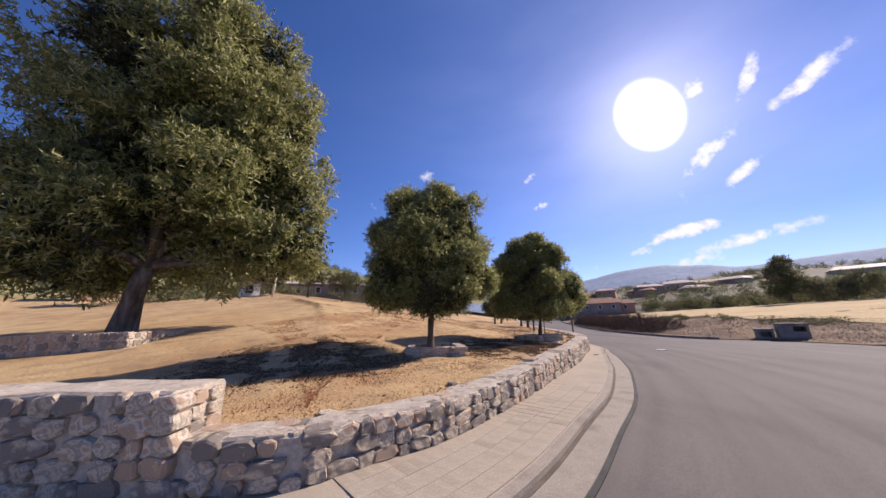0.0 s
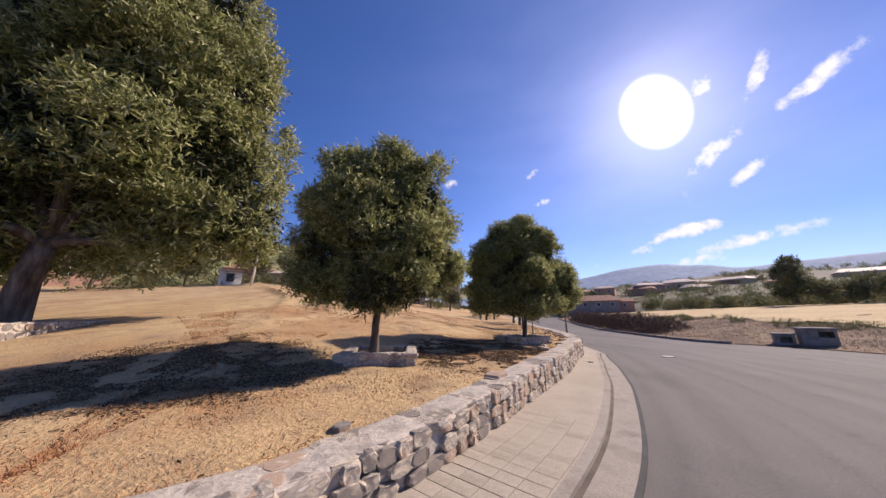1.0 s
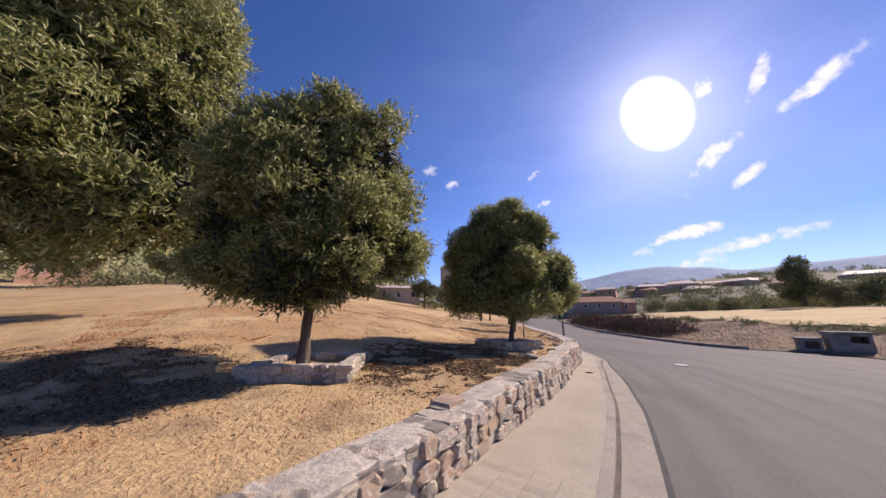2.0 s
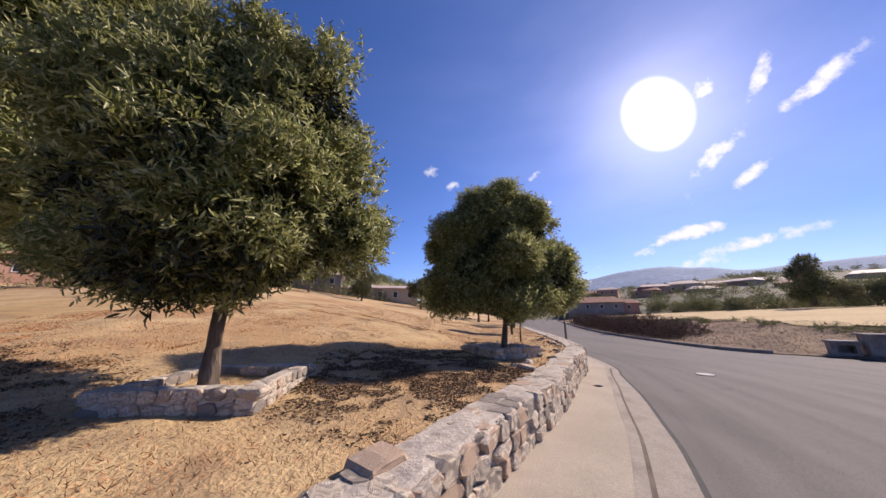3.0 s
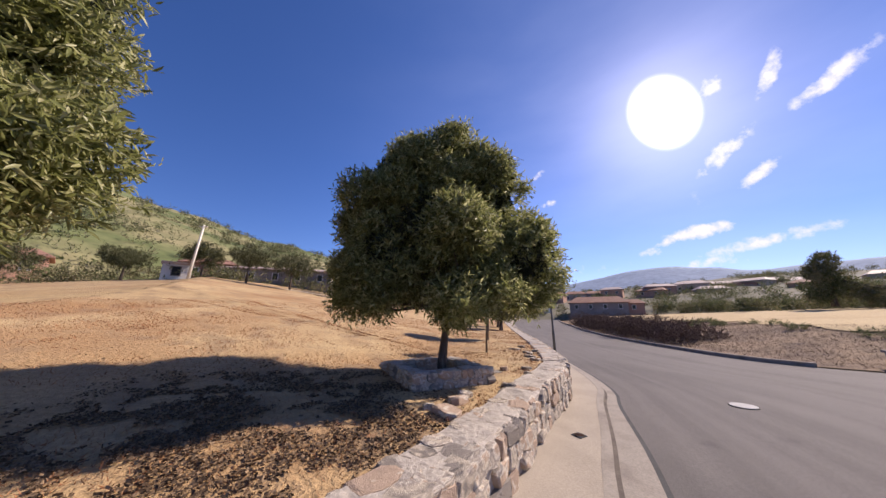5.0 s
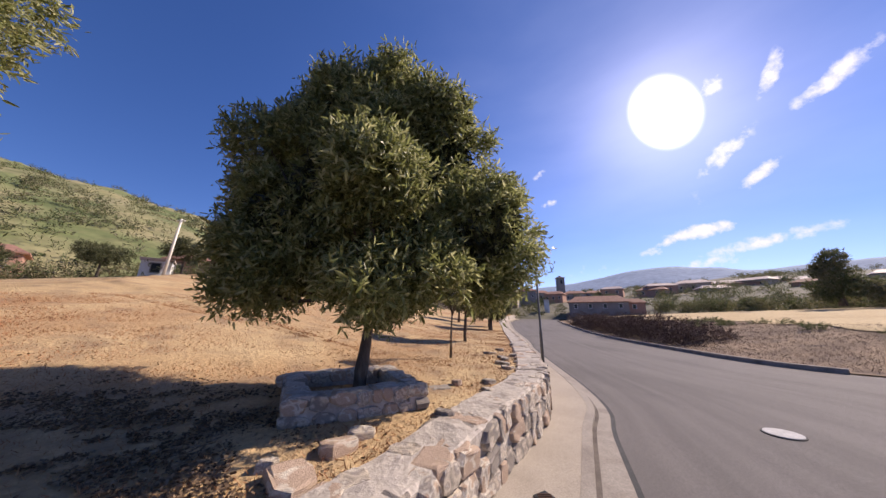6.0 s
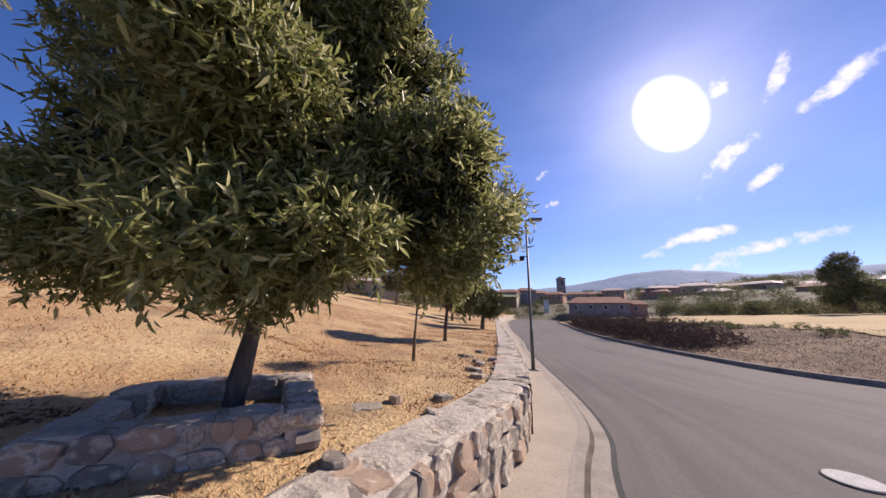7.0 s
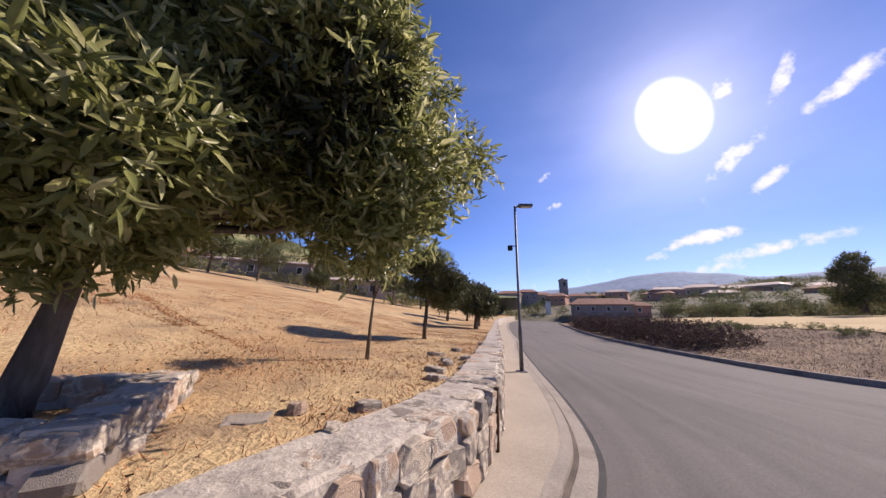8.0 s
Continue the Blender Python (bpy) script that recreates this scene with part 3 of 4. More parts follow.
# ---- trees ----
def leaf_mesh(name, lobes, count, leaf, mat, parent, seed, shell=0.45, per=12, flat=0.75, clump=0.45, slim=0.125, gaps=3.0):
    """A crown of folded leaves in sprigs, spread through the outer part of several lobes (centre, radii)."""
    rng = np.random.default_rng(seed)
    c = np.array([l[0] for l in lobes], float)
    r = np.array([l[1] for l in lobes], float)
    area = (r[:, 0] * r[:, 1] * r[:, 2]) ** (2 / 3)
    sprigs = count // per
    # clumps on and in the lobes, with gaps between them
    clumps = max(24, int(gaps * sum(area) / (clump * clump)))
    pick = rng.choice(len(lobes), clumps, p=area / area.sum())
    way = rng.normal(size=(clumps, 3))
    way /= np.linalg.norm(way, axis=1, keepdims=True)
    depth = (1 - shell * rng.random(clumps) ** 1.5) * (1 + 0.12 * rng.normal(size=clumps).clip(-1.5, 1.5))
    heart = c[pick] + way * np.maximum(r[pick] - clump * 0.55, 0.1) * depth[:, None]
    size = clump * (0.5 + 0.8 * rng.random(clumps))
    share = size**2 / (size**2).sum()
    mine = rng.choice(clumps, sprigs, p=share)
    # sprigs sit on the outer side of their clump and point away from it
    spin = rng.normal(size=(sprigs, 3))
    spin = spin / np.linalg.norm(spin, axis=1, keepdims=True) + way[mine] * 0.45 + np.array([0, 0, 0.1])
    spin /= np.linalg.norm(spin, axis=1, keepdims=True)
    stray = 1 + 0.45 * rng.random(sprigs) * (rng.random(sprigs) < 0.16)
    at = heart[mine] + spin * (size[mine] * stray * (0.5 + 0.5 * rng.random(sprigs) ** 0.6))[:, None] * np.array([1, 1, 0.8])
    out = spin * 0.9 + rng.normal(size=spin.shape) * 0.42 + np.array([0, 0, 0.08])
    out /= np.linalg.norm(out, axis=1, keepdims=True)
    # leaves along each sprig, their faces turned outward
    n = sprigs * per
    s_at, s_out, s_face = np.repeat(at, per, 0), np.repeat(out, per, 0), np.repeat(spin, per, 0)
    step = np.tile(np.linspace(0, 1, per), sprigs)[:, None]
    root = s_at + s_out * step * leaf * 2.4 + rng.normal(size=(n, 3)) * leaf * 0.2
    d = s_out * 0.55 + rng.normal(size=(n, 3)) * 0.65
    d /= np.linalg.norm(d, axis=1, keepdims=True)
    face = s_face * 0.8 + rng.normal(size=(n, 3)) * 0.55 + np.array([0, 0, 0.35 * flat])
    side = np.cross(d, face)
    side /= np.linalg.norm(side, axis=1, keepdims=True) + 1e-9
    up = np.cross(side, d)
    length = (leaf * (0.65 + 0.7 * rng.random(n)))[:, None]
    w = length * slim
    tip = root + d * length - up * length * 0.12
    low, high = root + d * length * 0.3, root + d * length * 0.68 - up * length * 0.03
    v = np.stack([root, low + side * w + up * w * 0.3, high + side * w * 0.8 + up * w * 0.3, tip, high - side * w * 0.8 + up * w * 0.3, low - side * w + up * w * 0.3], 1).reshape(-1, 3)
    k = np.arange(n)[:, None] * 6
    f = np.concatenate([k + [0, 1, 2], k + [0, 2, 3], k + [0, 3, 4], k + [0, 4, 5]], 1).reshape(-1, 3)
    me = bpy.data.meshes.new(name)
    me.vertices.add(len(v))
    me.vertices.foreach_set("co", v.ravel().astype(np.float32))
    me.loops.add(f.size)
    me.loops.foreach_set("vertex_index", f.ravel().astype(np.int32))
    me.polygons.add(len(f))
    me.polygons.foreach_set("loop_start", np.arange(0, f.size, 3, dtype=np.int32))
    me.update(calc_edges=True)
    me.materials.append(mat)
    ob = new(name, me)
    ob.parent = parent
    return ob


def tree(at, trunk, lobes, count, leaf, mat, seed, label, group="", radius=0.12, shell=0.45, per=12, clump=0.45, inner=False):
    """A trunk along points, limbs into the lobes and a leafy crown; all relative to the base."""
    rng = random.Random(seed)
    top = empty("tree", at)
    tagged(top, label=label, category="tree", group=group)
    bm = bmesh.new()
    flare = [radius * (1.7 if i == 0 else 1.15 if i == 1 else 1 - 0.3 * i / len(trunk)) for i in range(len(trunk))]
    tube_bm(trunk, flare, 14, bm)
    for v in bm.verts:
        v.co += Vector((noise.noise(v.co * 7), noise.noise(v.co * 7 + Vector((9, 0, 0))), 0)) * radius * 0.16
    part("trunk", bm, BARK, top, smooth=True)
    fork = Vector(trunk[-1])
    for c, r in lobes:
        c = Vector(c)
        for _ in range(2 if len(lobes) > 2 else 4):
            end = c + Vector((rng.uniform(-0.6, 0.6) * r[0], rng.uniform(-0.6, 0.6) * r[1], rng.uniform(-0.3, 0.6) * r[2]))
            bend = fork.lerp(end, 0.5) + Vector((rng.uniform(-0.2, 0.2), rng.uniform(-0.2, 0.2), -0.08 * (end - fork).length))
            part("limb", tube_bm([fork - Vector((0, 0, 0.15)), fork.lerp(bend, 0.5), bend, end], [radius * 0.55, radius * 0.42, radius * 0.3, radius * 0.08], 7), BARK, top, smooth=True)
    leaf_mesh("crown", lobes, count, leaf, mat, top, seed, shell, per, clump=clump, gaps=2.5 if inner else 3.0)
    # Near-black leaves put deep shade into the gaps between the clumps.
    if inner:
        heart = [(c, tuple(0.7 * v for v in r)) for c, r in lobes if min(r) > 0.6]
        tagged(leaf_mesh("inner_foliage", heart, count // 4, leaf * 1.2, LEAF_SHADE, top, seed + 1, 0.6, per, clump=clump), label="inner foliage with the crown's shade painted near-black")
    return top


TREES = "evergreen trees in the park"
# the tallest tree, far back on the slope
tree((-13.9, 12.3, field_at(-13.9, 12.3) - 0.1), [(0, 0, -0.2), (0.05, 0, 0.5), (0.2, 0, 1.8), (0.5, 0, 3.4)],
     [((-0.6, 1.4, 8.5), (6.4, 4.2, 6.2)), ((3.2, 2.8, 6.5), (3.9, 3.0, 4.2)), ((-4.6, 0, 6.5), (5, 4, 4.4)), ((1.9, 2.4, 12.0), (4.7, 3.8, 6.0)), ((-2.8, 1, 15.5), (5.6, 4.5, 6.0)), ((1.2, 2.2, 17.5), (3.8, 3.6, 4.0)), ((4.9, 2.6, 4.6), (2.8, 2.0, 1.9)), ((-1.6, -1.0, 4.6), (4.4, 2.4, 2.2))],
     210000, 0.27, LEAF, 11, "tall broad evergreen tree with dense sunlit foliage on the slope", TREES, 0.42, 0.45, 12, 1.0, True)
tree((-0.32, 10.29, field_at(-0.32, 10.29) - 0.03), [(0, 0, -0.1), (-0.02, 0, 0.35), (0.0, -0.05, 0.9), (0.08, -0.1, 1.7)],
     [((0.15, -0.4, 3.5), (1.85, 1.75, 1.8)), ((1.15, -0.3, 2.8), (1.1, 1.15, 1.1)), ((-1.05, -0.4, 2.9), (1.1, 1.15, 1.2)), ((-0.35, -0.3, 4.8), (1.45, 1.35, 1.3)), ((0.85, -0.2, 4.6), (1.2, 1.2, 1.1)), ((0.2, -0.9, 2.1), (1.35, 1.0, 0.7)), ((-0.2, 0.5, 2.7), (1.25, 1.1, 1.0)),
      ((1.75, -0.1, 3.4), (0.6, 0.6, 0.6)), ((-0.9, -0.3, 5.6), (0.6, 0.6, 0.5)), ((0.5, -0.3, 5.6), (0.6, 0.6, 0.5)), ((-1.55, -0.3, 4.1), (0.6, 0.6, 0.7)), ((2.0, 0.2, 2.5), (0.5, 0.5, 0.45)), ((-1.6, -0.5, 1.95), (0.65, 0.65, 0.42)), ((0.9, -1.3, 3.6), (0.6, 0.5, 0.6)), ((-0.6, -1.5, 3.9), (0.6, 0.5, 0.6))],
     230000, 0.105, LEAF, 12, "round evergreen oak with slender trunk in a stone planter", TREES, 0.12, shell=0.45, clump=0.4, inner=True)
tree((4.93, 14.49, field_at(4.93, 14.49) - 0.03), [(0, 0, -0.1), (0.0, 0, 0.35), (0.06, 0.0, 0.8), (0.12, 0.0, 1.4)],
     [((0.16, 0.29, 3), (1.59, 1.54, 1.5)), ((1.29, 0.4, 2.5), (0.99, 0.95, 0.95)), ((-1.02, 0.14, 2.35), (1.16, 1.11, 1)), ((-0.12, 0.25, 4.25), (1.05, 1.05, 0.95)), ((0.85, 0.45, 4.05), (0.95, 0.95, 0.85)), ((0.16, -0.49, 1.65), (1.21, 0.74, 0.6)), ((1.97, 0.77, 3.3), (0.46, 0.45, 0.42)), ((-1.64, 0.03, 3.2), (0.55, 0.53, 0.5)), ((1.91, 0.56, 1.9), (0.55, 0.53, 0.5)), ((-1.48, -0.18, 1.55), (0.61, 0.58, 0.45)), ((0.28, -0.92, 2.9), (0.66, 0.48, 0.6)), ((2.48, 1.19, 2.6), (0.44, 0.42, 0.35)), ((1.74, 0.87, 2), (0.61, 0.58, 0.5)), ((0.9, -0.76, 1.55), (0.55, 0.42, 0.42)), ((0.15, 0.2, 5.05), (0.55, 0.55, 0.42)), ((-0.9, 0.1, 3.95), (0.75, 0.75, 0.65)), ((-0.7, 0.2, 4.8), (0.35, 0.35, 0.3)), ((-1.75, -0.3, 3.75), (0.3, 0.3, 0.25))],
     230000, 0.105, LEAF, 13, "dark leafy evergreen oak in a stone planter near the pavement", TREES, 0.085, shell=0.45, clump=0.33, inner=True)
tree((6.72, 21.4, field_at(6.72, 21.4) - 0.03), [(0, 0, -0.1), (0, 0, 0.4), (0.05, 0, 1.1)],
     [((0.1, 0, 1.9), (0.8, 0.8, 0.75)), ((0.65, 0.3, 1.65), (0.6, 0.6, 0.55)), ((0.0, 0, 2.3), (0.6, 0.6, 0.45))], 30000, 0.08, LEAF_DARK, 14, "small round evergreen tree standing in dry grass", TREES, 0.055, clump=0.3)
tree((6.18, 17.5, field_at(6.18, 17.5) - 0.03), [(0, 0, -0.1), (0.01, 0, 0.5), (0.04, 0, 1.15)],
     [((0.08, 0, 1.45), (0.24, 0.24, 0.26)), ((0.0, 0.05, 1.65), (0.2, 0.2, 0.16))], 2600, 0.06, LEAF_DARK, 15, "thin young sapling with a sparse crown in dry grass", TREES, 0.022, clump=0.14)
for k, (x, y, h, w) in enumerate([(9.0, 31.0, 2.9, 1.3), (9.6, 36.0, 3.0, 1.4), (7.0, 40.0, 3.4, 1.5), (9.2, 47.0, 3.6, 1.8), (-1.0, 52.0, 5.2, 2.2), (-27.4, 43.7, 5.0, 2.3), (-21.8, 44.4, 5.6, 2.7), (-16.9, 46.2, 5.4, 3.3), (-12.2, 54.4, 6.8, 3.0), (-9.0, 46.0, 3.0, 1.1), (2.5, 56.0, 4.4, 2.2), (-36.0, 42.0, 4.5, 2.8), (-42.0, 36.0, 4.5, 3.0)]):
    tree((x, y, field_at(x, y) - 0.05), [(0, 0, -0.1), (0.03, 0, h * 0.2), (0.05, 0, h * 0.42)],
         [((0, 0, h * 0.64), (w * 0.85, w * 0.85, h * 0.28)), ((w * 0.4, 0.2, h * 0.55), (w * 0.6, w * 0.6, h * 0.22)), ((-w * 0.35, 0, h * 0.74), (w * 0.55, w * 0.6, h * 0.22))],
         14000, 0.17, LEAF_DARK, 30 + k, "far evergreen tree at the top of the dry field", TREES, 0.1, clump=0.5)
tree((74.5, 61.4, 4.0), [(0, 0, -0.3), (0.1, 0, 2.0), (0.2, 0, 5.0)], [((0, 0, 4.6), (2.3, 2.3, 3.2)), ((2.2, -1.3, 2.8), (1.9, 1.9, 2.2)), ((-1.8, 1.0, 2.6), (1.5, 1.5, 2.0)), ((0.3, 0, 7.4), (1.2, 1.2, 2.2)), ((5.0, -3.6, 1.8), (2.4, 2.4, 2.0)), ((8.0, -6.0, 2.4), (2.8, 2.8, 2.4)), ((-0.8, 0.5, 6.2), (1.1, 1.1, 1.2))],
     26000, 0.38, SCRUB, 50, "tall ragged dark tree at the edge of the stubble field", TREES, 0.3, clump=1.0)


def shrub(at, lobes, count, leaf, mat, seed, label, name="shrub", clump=0.5):
    """A bush: short stems and a leafy body, from the ground up."""
    top = empty(name, at)
    tagged(top, label=label, category="bush", group="bushes along the road")
    rng = random.Random(seed)
    bm = bmesh.new()
    for c, r in lobes if count > 2000 else ():
        for _ in range(4):
            tube_bm([(c[0] * 0.5, c[1] * 0.5, -0.1), (c[0] * 0.8 + rng.uniform(-0.2, 0.2), c[1] * 0.8, c[2] * 0.5), (c[0] + rng.uniform(-0.5, 0.5) * r[0], c[1] + rng.uniform(-0.5, 0.5) * r[1], c[2] + 0.5 * r[2])], [0.04, 0.03, 0.01], 6, bm)
    if count > 2000:
        tagged(part("stem", bm, BARK, top), kind="stuff")
    leaf_mesh("foliage", lobes, count, leaf, mat, top, seed, 0.6, 10, 0.4, clump)
    return top


def verge_at(x, y):
    return float(right_z(np.array([[x, y]]))[0])


rng = random.Random(5)
for k in range(15):
    y = 29.5 + k * 2.3
    x = float(np.interp(y, RIGHT[:, 1], RIGHT[:, 0])) + 1.4 + rng.uniform(0, 1.2)
    h = (1.0 + 0.75 * min(1, k / 3)) * rng.uniform(0.8, 1.15)
    shrub((x, y, verge_at(x, y) - 0.15), [((0, 0, h * 0.5), (1.5, 1.7, h * 0.7)), ((1.1, 0.6, h * 0.55), (1.3, 1.3, h * 0.7)), ((2.3, 0.2, h * 0.4), (1.3, 1.3, h * 0.7))], 7000, 0.13, DRY_SHRUB, 70 + k, "tangled dry brown bramble bush beside the road", "bramble_bush", 0.35)
for k in range(26):
    y, d = rng.uniform(13, 40), rng.uniform(7.5, 11.0)
    x = float(np.interp(y, RIGHT[:, 1], RIGHT[:, 0])) + d
    h = rng.uniform(0.15, 0.4)
    shrub((x, y, verge_at(x, y) - 0.05), [((0, 0, h * 0.5), (0.5, 0.7, h * 0.6)), ((0.4, 0.5, h * 0.4), (0.4, 0.5, h * 0.5))], 900, 0.1, SCRUB, 120 + k, "low dry weed clump on the bank", "weed_clump", 0.2)

# ---- street furniture ----
def street_lamp(x, y, h):
    z = 0.12
    top = empty("street_lamp", (x, y, z))
    tagged(top, label="slim grey steel street lamp with a flat lantern on the pavement", category="street lamp")
    bm = tube_bm([(0, 0, 0), (0, 0, 1.2), (0, 0, 1.25), (0, 0, h)], [0.06, 0.055, 0.042, 0.034], 14)
    part("pole", bm, LAMP_GREY, top, smooth=True)
    part("base_plate", box_bm((0.26, 0.26, 0.03), (0, 0, 0.015), 0.006), LAMP_GREY, top)
    part("arm", tube_bm([(0, 0, h - 0.05), (0.1, 0, h), (0.28, 0, h + 0.02)], [0.03, 0.028, 0.025], 10), LAMP_GREY, top)
    head = part("lantern", box_bm((0.46, 0.2, 0.09), (0.34, 0, h + 0.02), 0.03), LAMP_GREY, top, "flat grey lantern housing")
    part("lens", box_bm((0.32, 0.15, 0.02), (0.36, 0, h - 0.032), 0.006), GLASS_LENS, head, "pale diffuser under the lantern")
    bracket = part("bracket", tube_bm([(0, 0, h * 0.73), (-0.16, 0, h * 0.735)], [0.018, 0.018], 8), LAMP_GREY, top)
    part("camera_box", box_bm((0.14, 0.12, 0.16), (-0.2, 0, h * 0.72), 0.02), IRON, bracket, "small dark box on a bracket")
    return top


street_lamp(9.55, 21.3, 5.05)

top = tagged(empty("iron_post", (8.1, 16.32, 0.12)), label="short rusty iron post against the stone wall", category="post")
part("rod", tube_bm([(0, 0, -0.02), (0.005, 0, 0.3), (0.0, 0, 0.66)], [0.028, 0.026, 0.026], 10), RUST, top, smooth=True)
part("cap", tube_bm([(0, 0, 0.655), (0, 0, 0.68)], [0.034, 0.03], 10), RUST, top)

top = tagged(empty("manhole_cover", (11.55, 15.58, 0.022)), label="pale round concrete manhole cover set in the asphalt", category="manhole cover")
part("ring", tube_bm([(0, 0, -0.03), (0, 0, 0.012)], [0.255, 0.25], 40), TAR, top, "dark ring round the cover")
part("cover", tube_bm([(0, 0, -0.02), (0, 0, 0.02), (0, 0, 0.022)], [0.23, 0.23, 0.22], 40), COVER, top)

top = tagged(empty("drain_grate", (7.11, 13.63, 0.131)), label="small dark iron drain lid in the pavement", category="drain")
part("lid_frame", box_bm((0.17, 0.17, 0.012), (0, 0, 0.002), 0.003, 30), IRON, top)
for k in range(4):
    part("bar", box_bm((0.14, 0.014, 0.012), (0, -0.045 + 0.03 * k, 0.008), 0.002), RUST, top)

# pale leaning pole in the field
top = tagged(empty("utility_pole", (-23.5, 37.95, field_at(-23.5, 37.95))), label="pale leaning wooden utility pole in the dry field", category="pole")
part("shaft", tube_bm([(0, 0, -0.3), (0.3, 0, 3.0), (0.62, 0, 6.3)], [0.15, 0.13, 0.10], 12), POLE_PAINT, top, smooth=True)
part("crossarm", box_bm((0.9, 0.1, 0.1), (0.6, 0, 6.1), 0.01), POLE_PAINT, top)

# ---- concrete boxes on the verge ----
def concrete_box(x, y, turn, size, label, opening):
    w, d, h = size
    top = tagged(empty("concrete_box", (x, y, verge_at(x, y) - 0.12), turn), label=label, category="concrete box", group="concrete boxes")
    part("base_slab", box_bm((w + 0.16, d + 0.16, 0.12), (0, 0, 0.06), 0.02), OLD_CONCRETE, top)
    for sx in (-1, 1):
        part("side_wall", box_bm((0.12, d, h), (sx * (w / 2 - 0.06), 0, 0.12 + h / 2), 0.015), OLD_CONCRETE, top)
    part("back_wall", box_bm((w - 0.24, 0.12, h), (0, d / 2 - 0.06, 0.12 + h / 2), 0.01), OLD_CONCRETE, top)
    ow, oz, oh = opening
    part("front_sill", box_bm((w - 0.24, 0.12, oz), (0, -d / 2 + 0.06, 0.12 + oz / 2), 0.01), OLD_CONCRETE, top)
    part("front_lintel", box_bm((w - 0.24, 0.12, h - oz - oh), (0, -d / 2 + 0.06, 0.12 + oz + oh + (h - oz - oh) / 2), 0.01), OLD_CONCRETE, top)
    rest = w - 0.24 - ow
    part("front_pier", box_bm((rest, 0.12, oh), (-(w - 0.24) / 2 + rest / 2, -d / 2 + 0.06, 0.12 + oz + oh / 2), 0.01), OLD_CONCRETE, top)
    part("roof_slab", box_bm((w + 0.12, d + 0.12, 0.09), (0, 0, 0.12 + h + 0.045), 0.015), OLD_CONCRETE, top)


concrete_box(22.6, 18.9, -38, (1.3, 0.9, 0.85), "weathered grey concrete meter box with a dark opening", (0.55, 0.42, 0.32))
concrete_box(21.7, 19.75, -38, (0.8, 0.7, 0.55), "low weathered concrete box with an open front", (0.5, 0.1, 0.34))


# ---- stone planters round the trees ----
def stone_mesh(name, seed):
    """An irregular weathered block of about one metre each way, front towards -y."""
    rng = random.Random(seed)
    n = 9
    bm = bmesh.new()
    rings = []
    for y, s in ((0.5, 0.98), (-0.25, 1.0), (-0.44, 0.94), (-0.5, 0.78)):
        ring = []
        for k in range(n):
            a = 2 * math.pi * (k + 0.5) / n
            q = (abs(math.cos(a)) ** 4 + abs(math.sin(a)) ** 4) ** -0.25
            ring.append(q)
        rings.append((y, s, ring))
    wob = [rng.uniform(0.82, 1.08) for _ in range(n)]
    made = []
    for y, s, ring in rings:
        made.append([bm.verts.new((0.5 * s * wob[k] * ring[k] * math.cos(2 * math.pi * (k + 0.5) / n), y + rng.uniform(-0.05, 0.05), 0.5 * s * wob[k] * ring[k] * math.sin(2 * math.pi * (k + 0.5) / n))) for k in range(n)])
    for a, b in zip(made, made[1:]):
        for k in range(n):
            bm.faces.new((a[k], a[(k + 1) % n], b[(k + 1) % n], b[k]))
    bm.faces.new(made[-1])
    bm.faces.new(made[0][::-1])
    bmesh.ops.recalc_face_normals(bm, faces=bm.faces)
    me = bpy.data.meshes.new(name)
    bm.to_mesh(me)
    bm.free()
    me.materials.append(STONE)
    return me


STONES = [stone_mesh("stone", 200 + k) for k in range(14)]


def planter(x, y, side, turn, seed, label, h=0.32, rows=2):
    """Four mortared sides faced with rubble in courses, under a rough cap."""
    z = field_at(x, y) - (0.08 if h < 0.5 else 0.45)
    top = tagged(empty("stone_planter", (x, y, z), turn), label=label, category="planter", group="stone planters")
    rng = random.Random(seed)
    t = 0.27
    for k in range(4):
        m = pose(0, 0, 0, 0, 0, 90 * k)
        bm = box_bm((side - t, t - 0.04, h), (-t / 2, -side / 2 + t / 2, h / 2), 0.02)
        bmesh.ops.subdivide_edges(bm, edges=[e for e in bm.edges if e.calc_length() > 0.5], cuts=9, use_grid_fill=True)
        for v in bm.verts:
            v.co += Vector((0, noise.noise(v.co * 5 + Vector((seed, k, 0))) * 0.025, noise.noise(v.co * 4 + Vector((k, seed, 3))) * 0.035 if v.co.z > h * 0.6 else 0))
        bmesh.ops.transform(bm, matrix=m, verts=bm.verts)
        rim = part("rim", bm, MORTAR, top)
        for row in range(rows):
            u = -side / 2 + 0.01 + rng.uniform(-0.08, 0.0)
            while u < side / 2 - t * 0.7:
                w = rng.uniform(0.13, 0.30)
                hh = h / rows
                for face, depth in ((-1, -side / 2 + 0.075), (1, -side / 2 + t - 0.075)):
                    if face == 1 and row < rows - 1:
                        continue
                    st = new("stone", rng.choice(STONES))
                    st.parent = rim
                    st.matrix_local = m @ pose(u + w / 2, depth, hh * (row + 0.5) + rng.uniform(-0.012, 0.012), rng.uniform(-5, 5), rng.choice((0, 180)) + rng.uniform(-9, 9), (0 if face < 0 else 180) + rng.uniform(-6, 6)) @ Matrix.Diagonal((w * 1.06, 0.17, hh * rng.uniform(0.9, 1.12), 1))
                u += w
    return top


planter(-0.2, 10.45, 1.95, 6, 1, "square planter of rubble stone round a slender trunk")
planter(4.8, 14.45, 1.6, 30, 2, "square planter of rubble stone in the shade by the wall")
planter(-13.7, 11.9, 3.9, 12, 3, "large square rubble stone planter round a thick trunk", 0.8, 3)

